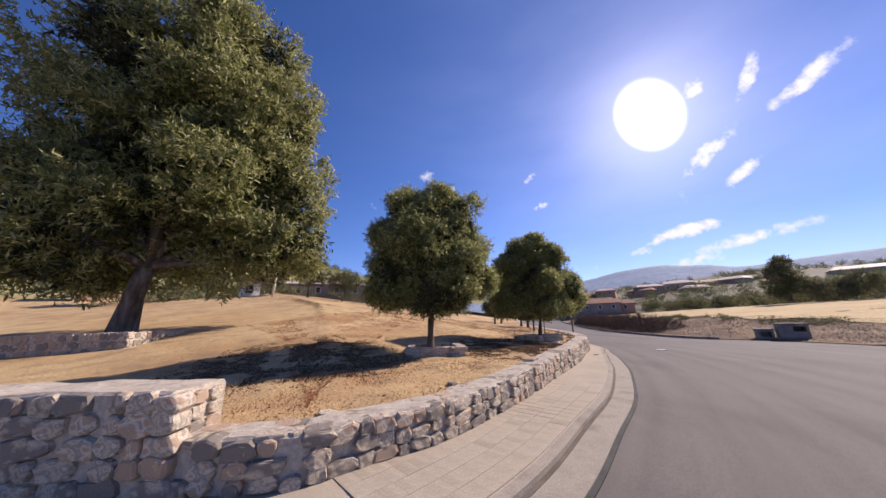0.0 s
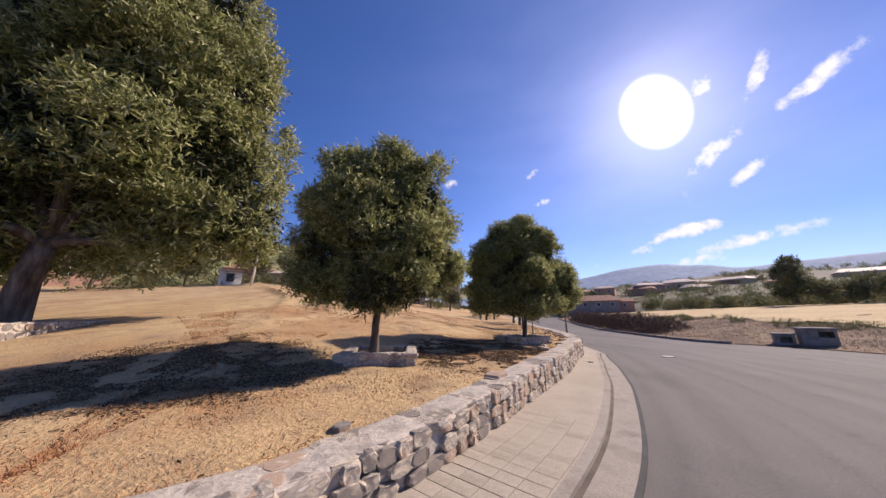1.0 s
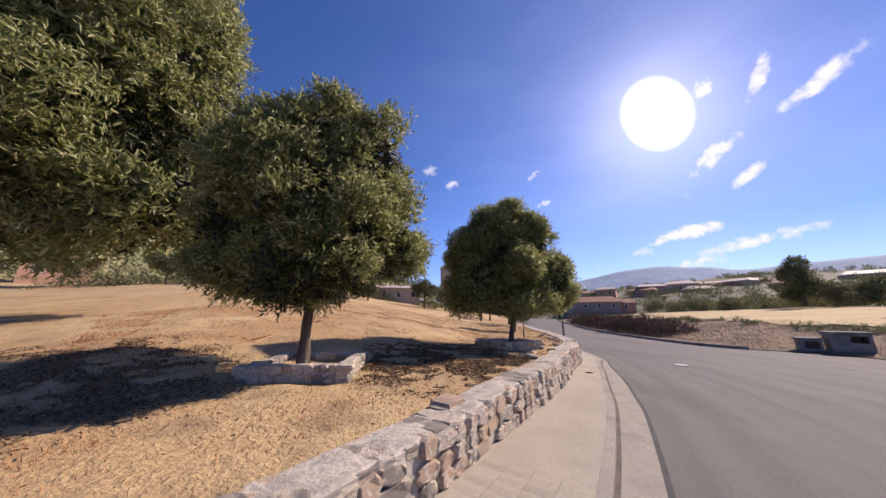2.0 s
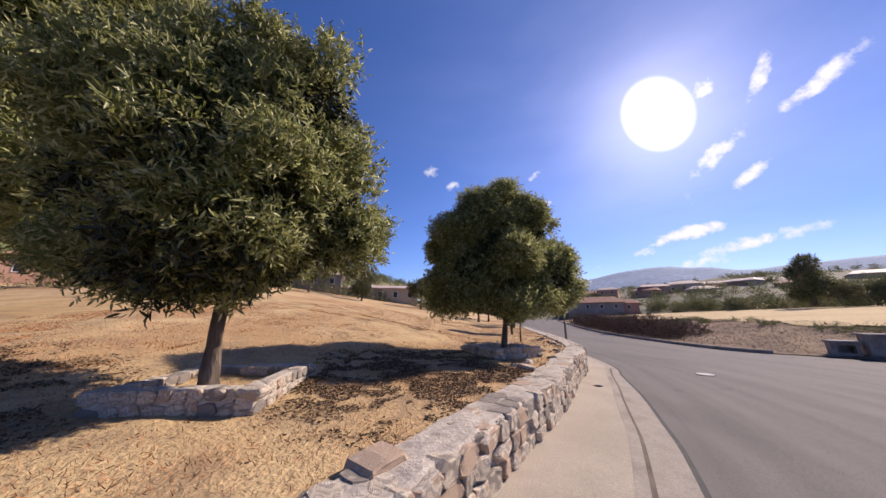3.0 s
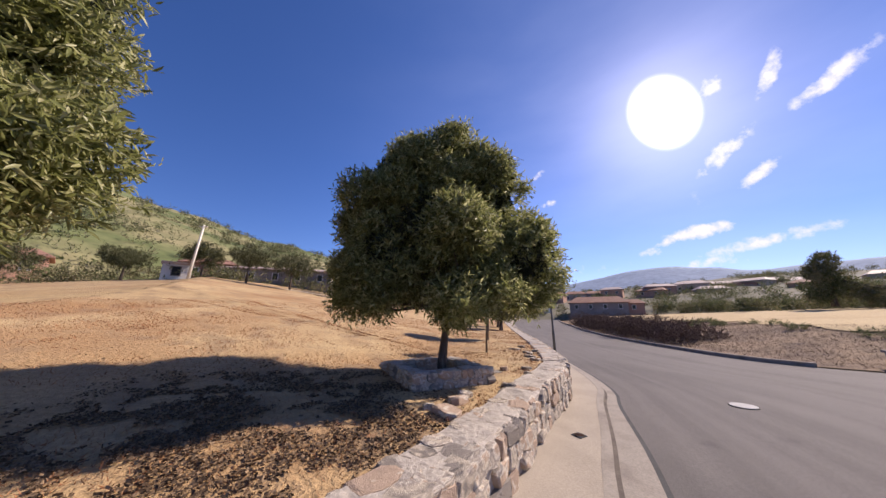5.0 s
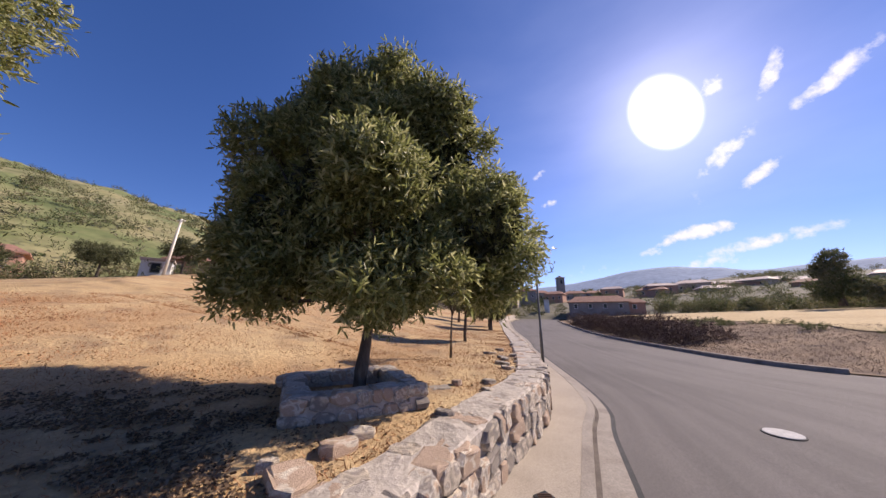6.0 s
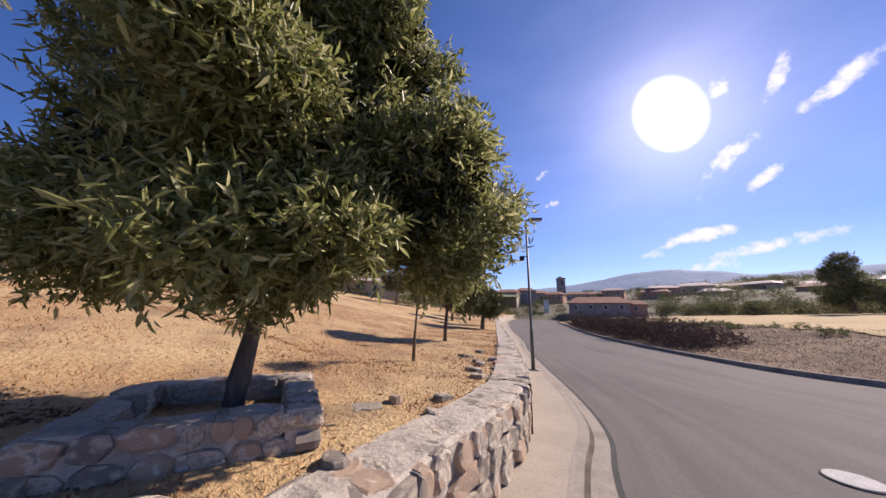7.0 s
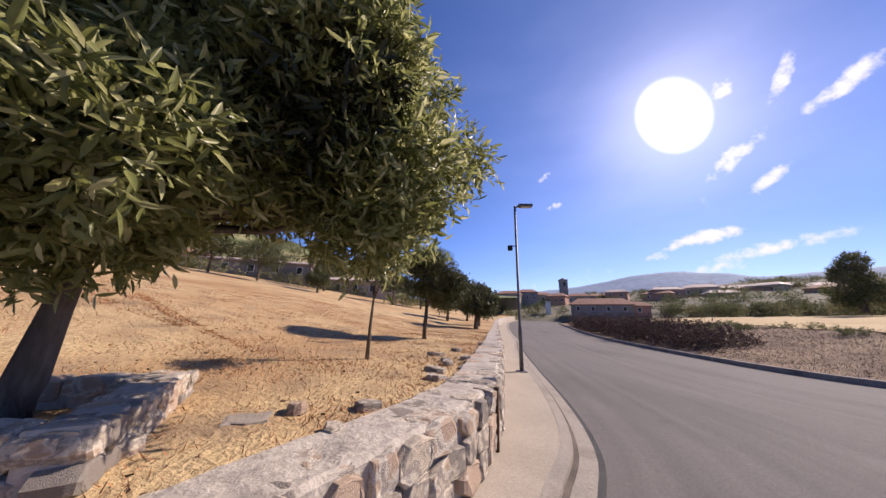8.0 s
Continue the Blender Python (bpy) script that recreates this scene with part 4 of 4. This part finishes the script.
# flat rocks bedded behind the wall cap
rng = random.Random(77)
wall_n = normals(WALL)
wall_s = along(WALL)
for k in range(28):
    i = int(np.searchsorted(wall_s, rng.uniform(wall_s[HIGH_END], wall_s[HIGH_END] + 24)))
    d = rng.uniform(0.32, 1.3)
    p = WALL[i] + wall_n[i] * d
    st = new("rock", rng.choice(STONES))
    w = rng.uniform(0.16, 0.42)
    st.matrix_world = pose(p[0], p[1], field_at(*p) + 0.005, -90 + rng.uniform(-8, 8), rng.uniform(-8, 8), rng.uniform(0, 360)) @ Matrix.Diagonal((w, rng.uniform(0.07, 0.14), w * rng.uniform(0.6, 0.9), 1))
    tagged(st, label="flat grey rock bedded in the soil behind the wall", category="rock", group="rocks behind the wall")
# one upright coping stone on the wall
st = new("rock", STONES[3])
st.matrix_world = pose(2.66, 8.55, field_at(2.66, 8.55) + 0.06, 0, 0, 52) @ Matrix.Diagonal((0.5, 0.34, 0.2, 1))
tagged(st, label="loose pale stone block lying on the wall cap", category="rock", group="rocks behind the wall")


pad = tagged(empty("concrete_pad", (6.0, 15.05, field_at(6.0, 15.05) - 0.03)), label="small pale concrete pad in the dry grass", category="concrete pad")
bm = box_bm((0.34, 0.26, 0.09), (0, 0, 0.0), 0.02, 25)
bmesh.ops.subdivide_edges(bm, edges=list(bm.edges), cuts=2, use_grid_fill=True)
for v in bm.verts:
    v.co += Vector((noise.noise(v.co * 9), noise.noise(v.co * 9 + Vector((3, 1, 0))), 0)) * 0.05
part("slab_top", bm, CONCRETE, pad)


# ---- buildings ----
def house(x, y, z, w, d, h, turn, wall_mat, roof_mat, label, roof=1.4, windows=3, flat=False):
    top = tagged(empty("house", (x, y, z), turn), label=label, category="house", group="houses of the town")
    part("wall", box_bm((w, d, h + 2), (0, 0, h / 2 - 1), 0.0), wall_mat, top)
    bm = bmesh.new()
    if flat:
        box_bm((w + 0.3, d + 0.3, 0.35), (0, 0, h + 0.175), 0.03, bm=bm)
    else:
        o = 0.45
        a = [bm.verts.new(p) for p in ((-w / 2 - o, -d / 2 - o, h), (w / 2 + o, -d / 2 - o, h), (w / 2 + o, d / 2 + o, h), (-w / 2 - o, d / 2 + o, h), (-w / 2 + d * 0.2, 0, h + roof), (w / 2 - d * 0.2, 0, h + roof))]
        b = [bm.verts.new(v.co - Vector((0, 0, 0.18))) for v in a[:4]]
        for f in ((0, 1, 5, 4), (2, 3, 4, 5), (1, 2, 5), (3, 0, 4)):
            bm.faces.new([a[i] for i in f])
        for i in range(4):
            bm.faces.new((a[i], b[i], b[(i + 1) % 4], a[(i + 1) % 4]))
        bm.faces.new(b)
    part("roof", bm, roof_mat, top)
    for k in range(windows):
        u = (k + 0.5) / windows * w - w / 2
        win = part("window", box_bm((1.0, 0.1, 1.3), (u, -d / 2 - 0.02, h * 0.58), 0.01), WHITE_WALL if wall_mat is not WHITE_WALL else GREY_WALL, top)
        part("pane", box_bm((0.8, 0.06, 1.1), (u, -d / 2 - 0.06, h * 0.58), 0.005), DARK_PANE, win)
    return top


house(50, 96, 3.0, 15, 9, 2.9, -27, GREY_WALL, TILE_ROOF, "long low grey house with a clay tile roof beyond the road", 1.9, 4)
house(58, 92, 3.0, 5, 5, 2.6, -27, PINK_WALL, TILE_ROOF, "small red-walled annex beside the low house", 1.2, 1)
house(39, 108, 2.5, 1.6, 4, 4.6, -18, WHITE_WALL, PALE_ROOF, "narrow white gable end beyond the road", 0.3, 0, True)
for k, (az, r, w, h, wm, rm) in enumerate([(11, 120, 9, 4.5, TAN_WALL, TILE_ROOF), (14.5, 128, 8, 5.5, GREY_WALL, TILE_ROOF), (17, 150, 9, 5.2, TAN_WALL, TILE_ROOF), (20, 140, 8, 4.2, PINK_WALL, TILE_ROOF), (23.5, 160, 10, 4.8, TAN_WALL, TILE_ROOF),
                                           (27, 170, 11, 5, GREY_WALL, TILE_ROOF), (37, 175, 13, 4.2, GREY_WALL, PALE_ROOF), (40.5, 168, 12, 5.0, TAN_WALL, PALE_ROOF), (44, 185, 15, 4.6, GREY_WALL, PALE_ROOF), (47.5, 190, 16, 5.0, PINK_WALL, PALE_ROOF), (51, 200, 13, 4.6, GREY_WALL, PALE_ROOF), (58.5, 180, 16, 4.4, TAN_WALL, PALE_ROOF)]):
    el = 2.4 if az < 30 else 3.3
    house(7.8 + r * math.sin(radians(az)), 12.9 + r * math.cos(radians(az)), 1.8 + r * math.tan(radians(el)), w, 8, h, -az + (k % 3 - 1) * 14, wm, rm, "distant house among dark trees on the far slope", 1.5, 3)
rng = random.Random(90)
for k in range(18):
    az, r, el = 30 + k * 1.75 + rng.uniform(-0.6, 0.6), rng.uniform(150, 215), rng.uniform(2.3, 3.9)
    house(7.8 + r * math.sin(radians(az)), 12.9 + r * math.cos(radians(az)), 1.8 + r * math.tan(radians(el)), rng.uniform(6, 11), 7, rng.uniform(2.8, 4.2), -az + rng.uniform(-25, 25), rng.choice((TAN_WALL, GREY_WALL, WHITE_WALL, PINK_WALL)), rng.choice((TILE_ROOF, TILE_ROOF, PALE_ROOF)), "small distant house with a tiled roof on the far slope", 1.3, 2)
# bell tower
top = tagged(empty("bell_tower", (77.7, 193.6, 12)), label="dark square bell tower above the roofs of the town", category="tower")
part("shaft", box_bm((4.2, 4.2, 14), (0, 0, 7), 0.1), GREY_WALL, top)
part("cornice", box_bm((4.8, 4.8, 0.5), (0, 0, 14.2), 0.08), TAN_WALL, top)
part("cap", tube_bm([(0, 0, 14.4), (0, 0, 15.6)], [2.6, 0.3], 4), TILE_ROOF, top)
for k in range(4):
    part("bell_opening", box_bm((1.2, 0.3, 2.4), (0, -2.02, 11.5), 0.02, 0), DARK_PANE, top).matrix_local = pose(0, 0, 0, 0, 0, 90 * k)

# behind the park
house(-31.5, 44.5, field_at(-31.5, 44.5) - 0.3, 2.8, 2.4, 2.1, 40, WHITE_WALL, PALE_ROOF, "small white shed at the top of the dry field", 0.2, 1, True)
house(-27, 60, field_at(-27, 60) - 0.5, 18, 8, 3.0, 20, GREY_WALL, PALE_ROOF, "long grey building behind the park trees", 0.9, 5)
house(-11, 66, field_at(-11, 66) - 1.0, 15, 8, 3.2, 12, TAN_WALL, PALE_ROOF, "long tan building behind the park trees", 0.9, 5)
house(-37, 56, field_at(-37, 56) - 0.5, 7, 6, 3.6, 34, PINK_WALL, TILE_ROOF, "red-walled house behind the park trees", 1.2, 2)
house(-53, 43, field_at(-53, 43) - 0.5, 6, 6, 3.4, 55, PINK_WALL, TILE_ROOF, "orange-red house at the edge of the park", 1.3, 2)
top = tagged(empty("water_tower", (3.4, 79, 2.0)), label="tall plain tan block tower behind the trees", category="tower")
part("shaft", box_bm((3.8, 3.8, 12.5), (0, 0, 6.25), 0.06, 10), TAN_WALL, top)
part("parapet", box_bm((4.1, 4.1, 0.4), (0, 0, 12.6), 0.05, 10), TAN_WALL, top)
# low path edge across the top of the field
tagged(mesh_object("path", [(x, y, field_at(x, y) + 0.10) for x, y in ((-22, 42), (-9, 46.5), (-9.3, 48), (-22.3, 43.5))], [(0, 1, 2, 3)], PAVING), label="pale concrete path across the top of the field", category="path", kind="structure")


# ---- scrub on the slopes and hedges ----
def scatter_scrub(name, spots, mat, label, seed, leaf=0.5, count=160):
    """Many far bushes as one object: loose leaf clumps with gaps."""
    lobes = [((x, y, z + r * 0.5), (r, r, r * 0.75)) for x, y, z, r in spots]
    ob = leaf_mesh(name, lobes, count * len(lobes), leaf, mat, None, seed, 0.6, 8, 0.3, 1.0)
    return tagged(ob, label=label, category="bushes", kind="stuff")


def slope_spots(profile, near, far, foot, n, az0, az1, seed, r0, r1, t0=0.0, t1=1.0, eye=(5.0, 9.0, 1.8)):
    rng = random.Random(seed)
    out = []
    for _ in range(n):
        a, t = rng.uniform(az0, az1), rng.uniform(t0, t1)
        e = float(np.interp(a, [p[0] for p in profile], [p[1] for p in profile]))
        r = near + (far - near) * t
        crest = eye[2] + far * math.tan(radians(e))
        out.append((eye[0] + r * math.sin(radians(a)), eye[1] + r * math.cos(radians(a)), foot + (crest - foot) * t**0.85 - 0.3, rng.uniform(r0, r1)))
    return out


scatter_scrub("hill_scrub", slope_spots(LEFT_HILL, 75, 260, 6.5, 560, -75, 6, 3, 0.8, 2.6), SCRUB, "dark green scrub dotted over the hillside", 8, 0.7, 150)
scatter_scrub("town_trees", slope_spots(WOOD_SLOPE, 90, 300, 1.0, 380, 9, 66, 4, 1.0, 2.4), SCRUB, "dark trees and hedges between the far houses", 9, 0.6, 240)
rng = random.Random(12)
hedge_spots = []
for k in range(120):
    a = rng.uniform(36, 66)
    r = rng.uniform(88, 104)
    hedge_spots.append((7.8 + r * math.sin(radians(a)), 12.9 + r * math.cos(radians(a)), 3.6 + 0.02 * (a - 36), rng.uniform(0.7, 1.5)))
scatter_scrub("field_hedge", hedge_spots, SCRUB, "dark hedge along the end of the stubble field", 10, 0.45, 260)
park_hedge = []
for k in range(90):
    a = rng.uniform(-66, 0)
    r = rng.uniform(50, 60)
    x, y = 5 + r * math.sin(radians(a)), 9 + r * math.cos(radians(a))
    park_hedge.append((x, y, field_at(x, y) - 0.3, rng.uniform(0.7, 1.7)))
scatter_scrub("park_hedge", park_hedge, SCRUB, "green shrubs and hedges behind the dry field", 11, 0.35, 220)


# ---- dry grass, and leaf litter that also darkens the tree shade ----
def blades(name, places, length, width, mat, label, lying, seed):
    rng = np.random.default_rng(seed)
    n = len(places)
    d = rng.normal(size=(n, 3)) * np.array([1, 1, 0.12 if lying else 0.3]) + np.array([0, 0, 0.12 if lying else 0.9])
    d /= np.linalg.norm(d, axis=1, keepdims=True)
    side = np.cross(d, rng.normal(size=(n, 3)))
    side /= np.linalg.norm(side, axis=1, keepdims=True) + 1e-9
    L = (length * (0.5 + rng.random(n)))[:, None]
    W = L * width
    v = np.stack([places - side * W * 0.5, places + side * W * 0.5, places + d * L + side * W * (0.5 if lying else 0.05), places + d * L - side * W * (0.5 if lying else 0.05)], 1).reshape(-1, 3)
    f = np.arange(n * 4).reshape(-1, 4)
    ob = mesh_object(name, v.tolist(), f.tolist(), mat)
    return tagged(ob, label=label, category="ground cover", kind="stuff")


rng = np.random.default_rng(21)
def strew(n, reach, s0, s1, lift):
    s = rng.uniform(wall_s[HIGH_END] + s0, wall_s[HIGH_END] + s1, n)
    d = 0.35 + reach * rng.random(n) ** 1.6
    line = np.stack([np.interp(s, wall_s, WALL[:, k]) for k in (0, 1)], 1)
    side = np.stack([np.interp(s, wall_s, wall_n[:, k]) for k in (0, 1)], 1)
    xy = line + side * d[:, None]
    return np.column_stack([xy, field_z(xy) + lift])


# Dense dark leaves over the ground where a tree's shadow falls.
def litter_as_shade(x, y, rx, ry, n):
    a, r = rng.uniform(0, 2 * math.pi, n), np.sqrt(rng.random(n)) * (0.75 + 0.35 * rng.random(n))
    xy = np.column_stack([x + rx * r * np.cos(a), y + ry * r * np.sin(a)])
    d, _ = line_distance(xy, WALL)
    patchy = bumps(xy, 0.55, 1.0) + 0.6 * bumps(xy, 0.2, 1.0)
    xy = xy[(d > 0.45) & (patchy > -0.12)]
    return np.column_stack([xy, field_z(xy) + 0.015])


blades("dry_grass", strew(150000, 14.0, -1.5, 32, -0.01), 0.05, 0.16, GRASS, "short dry golden grass over the field", False, 22)
# Sparse real litter, plus two dark patches standing in for tree shade.
blades("leaf_litter", np.vstack([strew(1500, 7.0, -1.5, 22, 0.012), litter_as_shade(-3.9, 8.5, 3.1, 2.8, 36000), litter_as_shade(2.7, 11.8, 2.6, 2.8, 40000)]), 0.03, 0.45, SHADE_LITTER, "fallen dry brown leaves, dense and dark to paint in tree shade", True, 23)
vx = rng.uniform(19, 34, 45000)
vy = rng.uniform(12, 46, 45000)
vxy = np.column_stack([vx, vy])
dd, _ = line_distance(vxy, RIGHT)
vxy = vxy[(dd < -0.25) & (dd > -11)]
blades("verge_grass", np.column_stack([vxy, right_z(vxy)]), 0.15, 0.07, DRY_SHRUB, "dry brown weeds on the bank", False, 24)

# ---- pieces of the pavement and the walls ----
slab_bm = box_bm((0.295, 0.212, 0.05), (0, 0, 0), 0.003)
SLAB = bpy.data.meshes.new("slab")
slab_bm.to_mesh(SLAB)
slab_bm.free()
SLAB.materials.append(PAVING)
pavement = bpy.data.objects["pavement"]
s_k = along(KERB)
rng = random.Random(31)
s = s_k[int(np.argmin(np.abs(KERB[:, 1] - 2.2)))]
while s < 400:
    p0 = np.array([np.interp(s, s_k, KERB[:, k]) for k in (0, 1)])
    n0 = np.array([np.interp(s, s_k, nk[:, k]) for k in (0, 1)])
    if p0[1] > 7.2:
        break
    way = math.degrees(math.atan2(n0[1], n0[0]))
    for j in range(12):
        p = p0 + n0 * (0.83 + 0.3 * j)
        d, _ = line_distance(p[None], WALL)
        if d[0] > -0.1:
            break
        ob = new("slab", SLAB)
        ob.parent = pavement
        ob.matrix_world = pose(p[0], p[1], 0.1165 + 0.002 * j / 4 + rng.uniform(-0.001, 0.001), 0, 0, way)
    s += 0.2155


def lay_stones(parent, line, top_at, near, rows, seed, limit):
    """Rubble facing: stones in rough courses; the nearest as single pieces, the rest joined."""
    rng = random.Random(seed)
    nn, ss = normals(line), along(line)
    rest_v, rest_f, single = [], [], 0
    s_end = ss[-1]
    for row in range(rows):
        s = rng.uniform(0, 0.2)
        while s < s_end:
            w = rng.uniform(0.16, 0.42)
            i = int(np.searchsorted(ss, min(s + w / 2, s_end)))
            i = min(i, len(line) - 1)
            p = line[i]
            base = float(road_z(p[1])) + 0.12
            h = (top_at(i) - 0.02 - base) / rows
            z = base + h * (row + 0.5) + rng.uniform(-0.02, 0.02)
            hh = h * rng.uniform(0.98, 1.3)
            d = np.hypot(*(p - np.array(near)))
            way = math.degrees(math.atan2(nn[i][1], nn[i][0])) - 90
            q = p - nn[i] * rng.uniform(0.0, 0.02) + nn[i] * 0.085
            m = pose(q[0], q[1], z, rng.uniform(-6, 6), rng.choice((0, 180)) + rng.uniform(-9, 9), way + rng.uniform(-5, 5)) @ Matrix.Diagonal((w * 1.13, 0.22, hh, 1))
            if single < limit and d < 11:
                st = new("stone", rng.choice(STONES))
                st.parent = parent
                st.matrix_world = m
                single += 1
            elif d < 40:
                me = rng.choice(STONES)
                o = len(rest_v)
                rest_v += [tuple(m @ v.co) for v in me.vertices]
                rest_f += [tuple(o + k for k in poly.vertices) for poly in me.polygons]
            s += w * rng.uniform(0.96, 1.08)
    if rest_v:
        tagged(mesh_object("far_stones", rest_v, rest_f, STONE_REST, parent), kind="stuff")


tops = wall_top(low_line[:, 0], low_line[:, 1])
lay_stones(wall_low, low_line, lambda i: tops[i], (2.5, 7.5), 3, 41, 300)
lay_stones(wall_high, high_line, lambda i: 1.17, (-4.0, 3.4), 5, 42, 260)
# cap stones bedded along the top of the low wall
rng = random.Random(44)
ss = along(low_line)
nn_low = normals(low_line)
s = 0.1
while s < 24:
    i = int(np.searchsorted(ss, s))
    for d0, d1 in ((0.0, 0.3), (0.3, 0.58)):
        w = rng.uniform(0.22, 0.46)
        q = low_line[i] + nn_low[i] * (0.02 + (d0 + d1) / 2 + rng.uniform(-0.03, 0.03))
        st = new("cap_stone", rng.choice(STONES))
        st.parent = wall_low
        way = math.degrees(math.atan2(nn_low[i][1], nn_low[i][0])) - 90
        st.matrix_world = pose(q[0], q[1], float(tops[i]) - 0.052 + rng.uniform(-0.008, 0.008), -90 + rng.uniform(-2, 2), rng.uniform(-2, 2), way + rng.uniform(-14, 14)) @ Matrix.Diagonal((w * 1.05, 0.1, (d1 - d0) * 1.1, 1))
    s += rng.uniform(0.26, 0.4)
# return face at the end of the higher wall
rng = random.Random(43)
end_p, end_n = high_line[-1], normals(high_line)[-1]
for row in range(6):
    for j in range(3):
        q = end_p + end_n * (0.14 + 0.25 * j) + np.array([end_n[1], -end_n[0]]) * -0.02
        st = new("stone", rng.choice(STONES))
        st.parent = wall_high
        st.matrix_world = pose(q[0], q[1], 0.2 + 0.165 * row, 0, rng.uniform(-8, 8), 90 + rng.uniform(-5, 5)) @ Matrix.Diagonal((0.24, 0.14, 0.17, 1))
# low wall end of a drainpipe
pipe = part("drain_pipe", tube_bm([(0, 0.05, 0), (0, -0.06, -0.01)], [0.055, 0.055], 16, cap=False), WHITE_WALL, wall_high, "pale pipe end sticking out of the wall")
pipe.matrix_world = pose(-3.05, 3.36, 0.5)
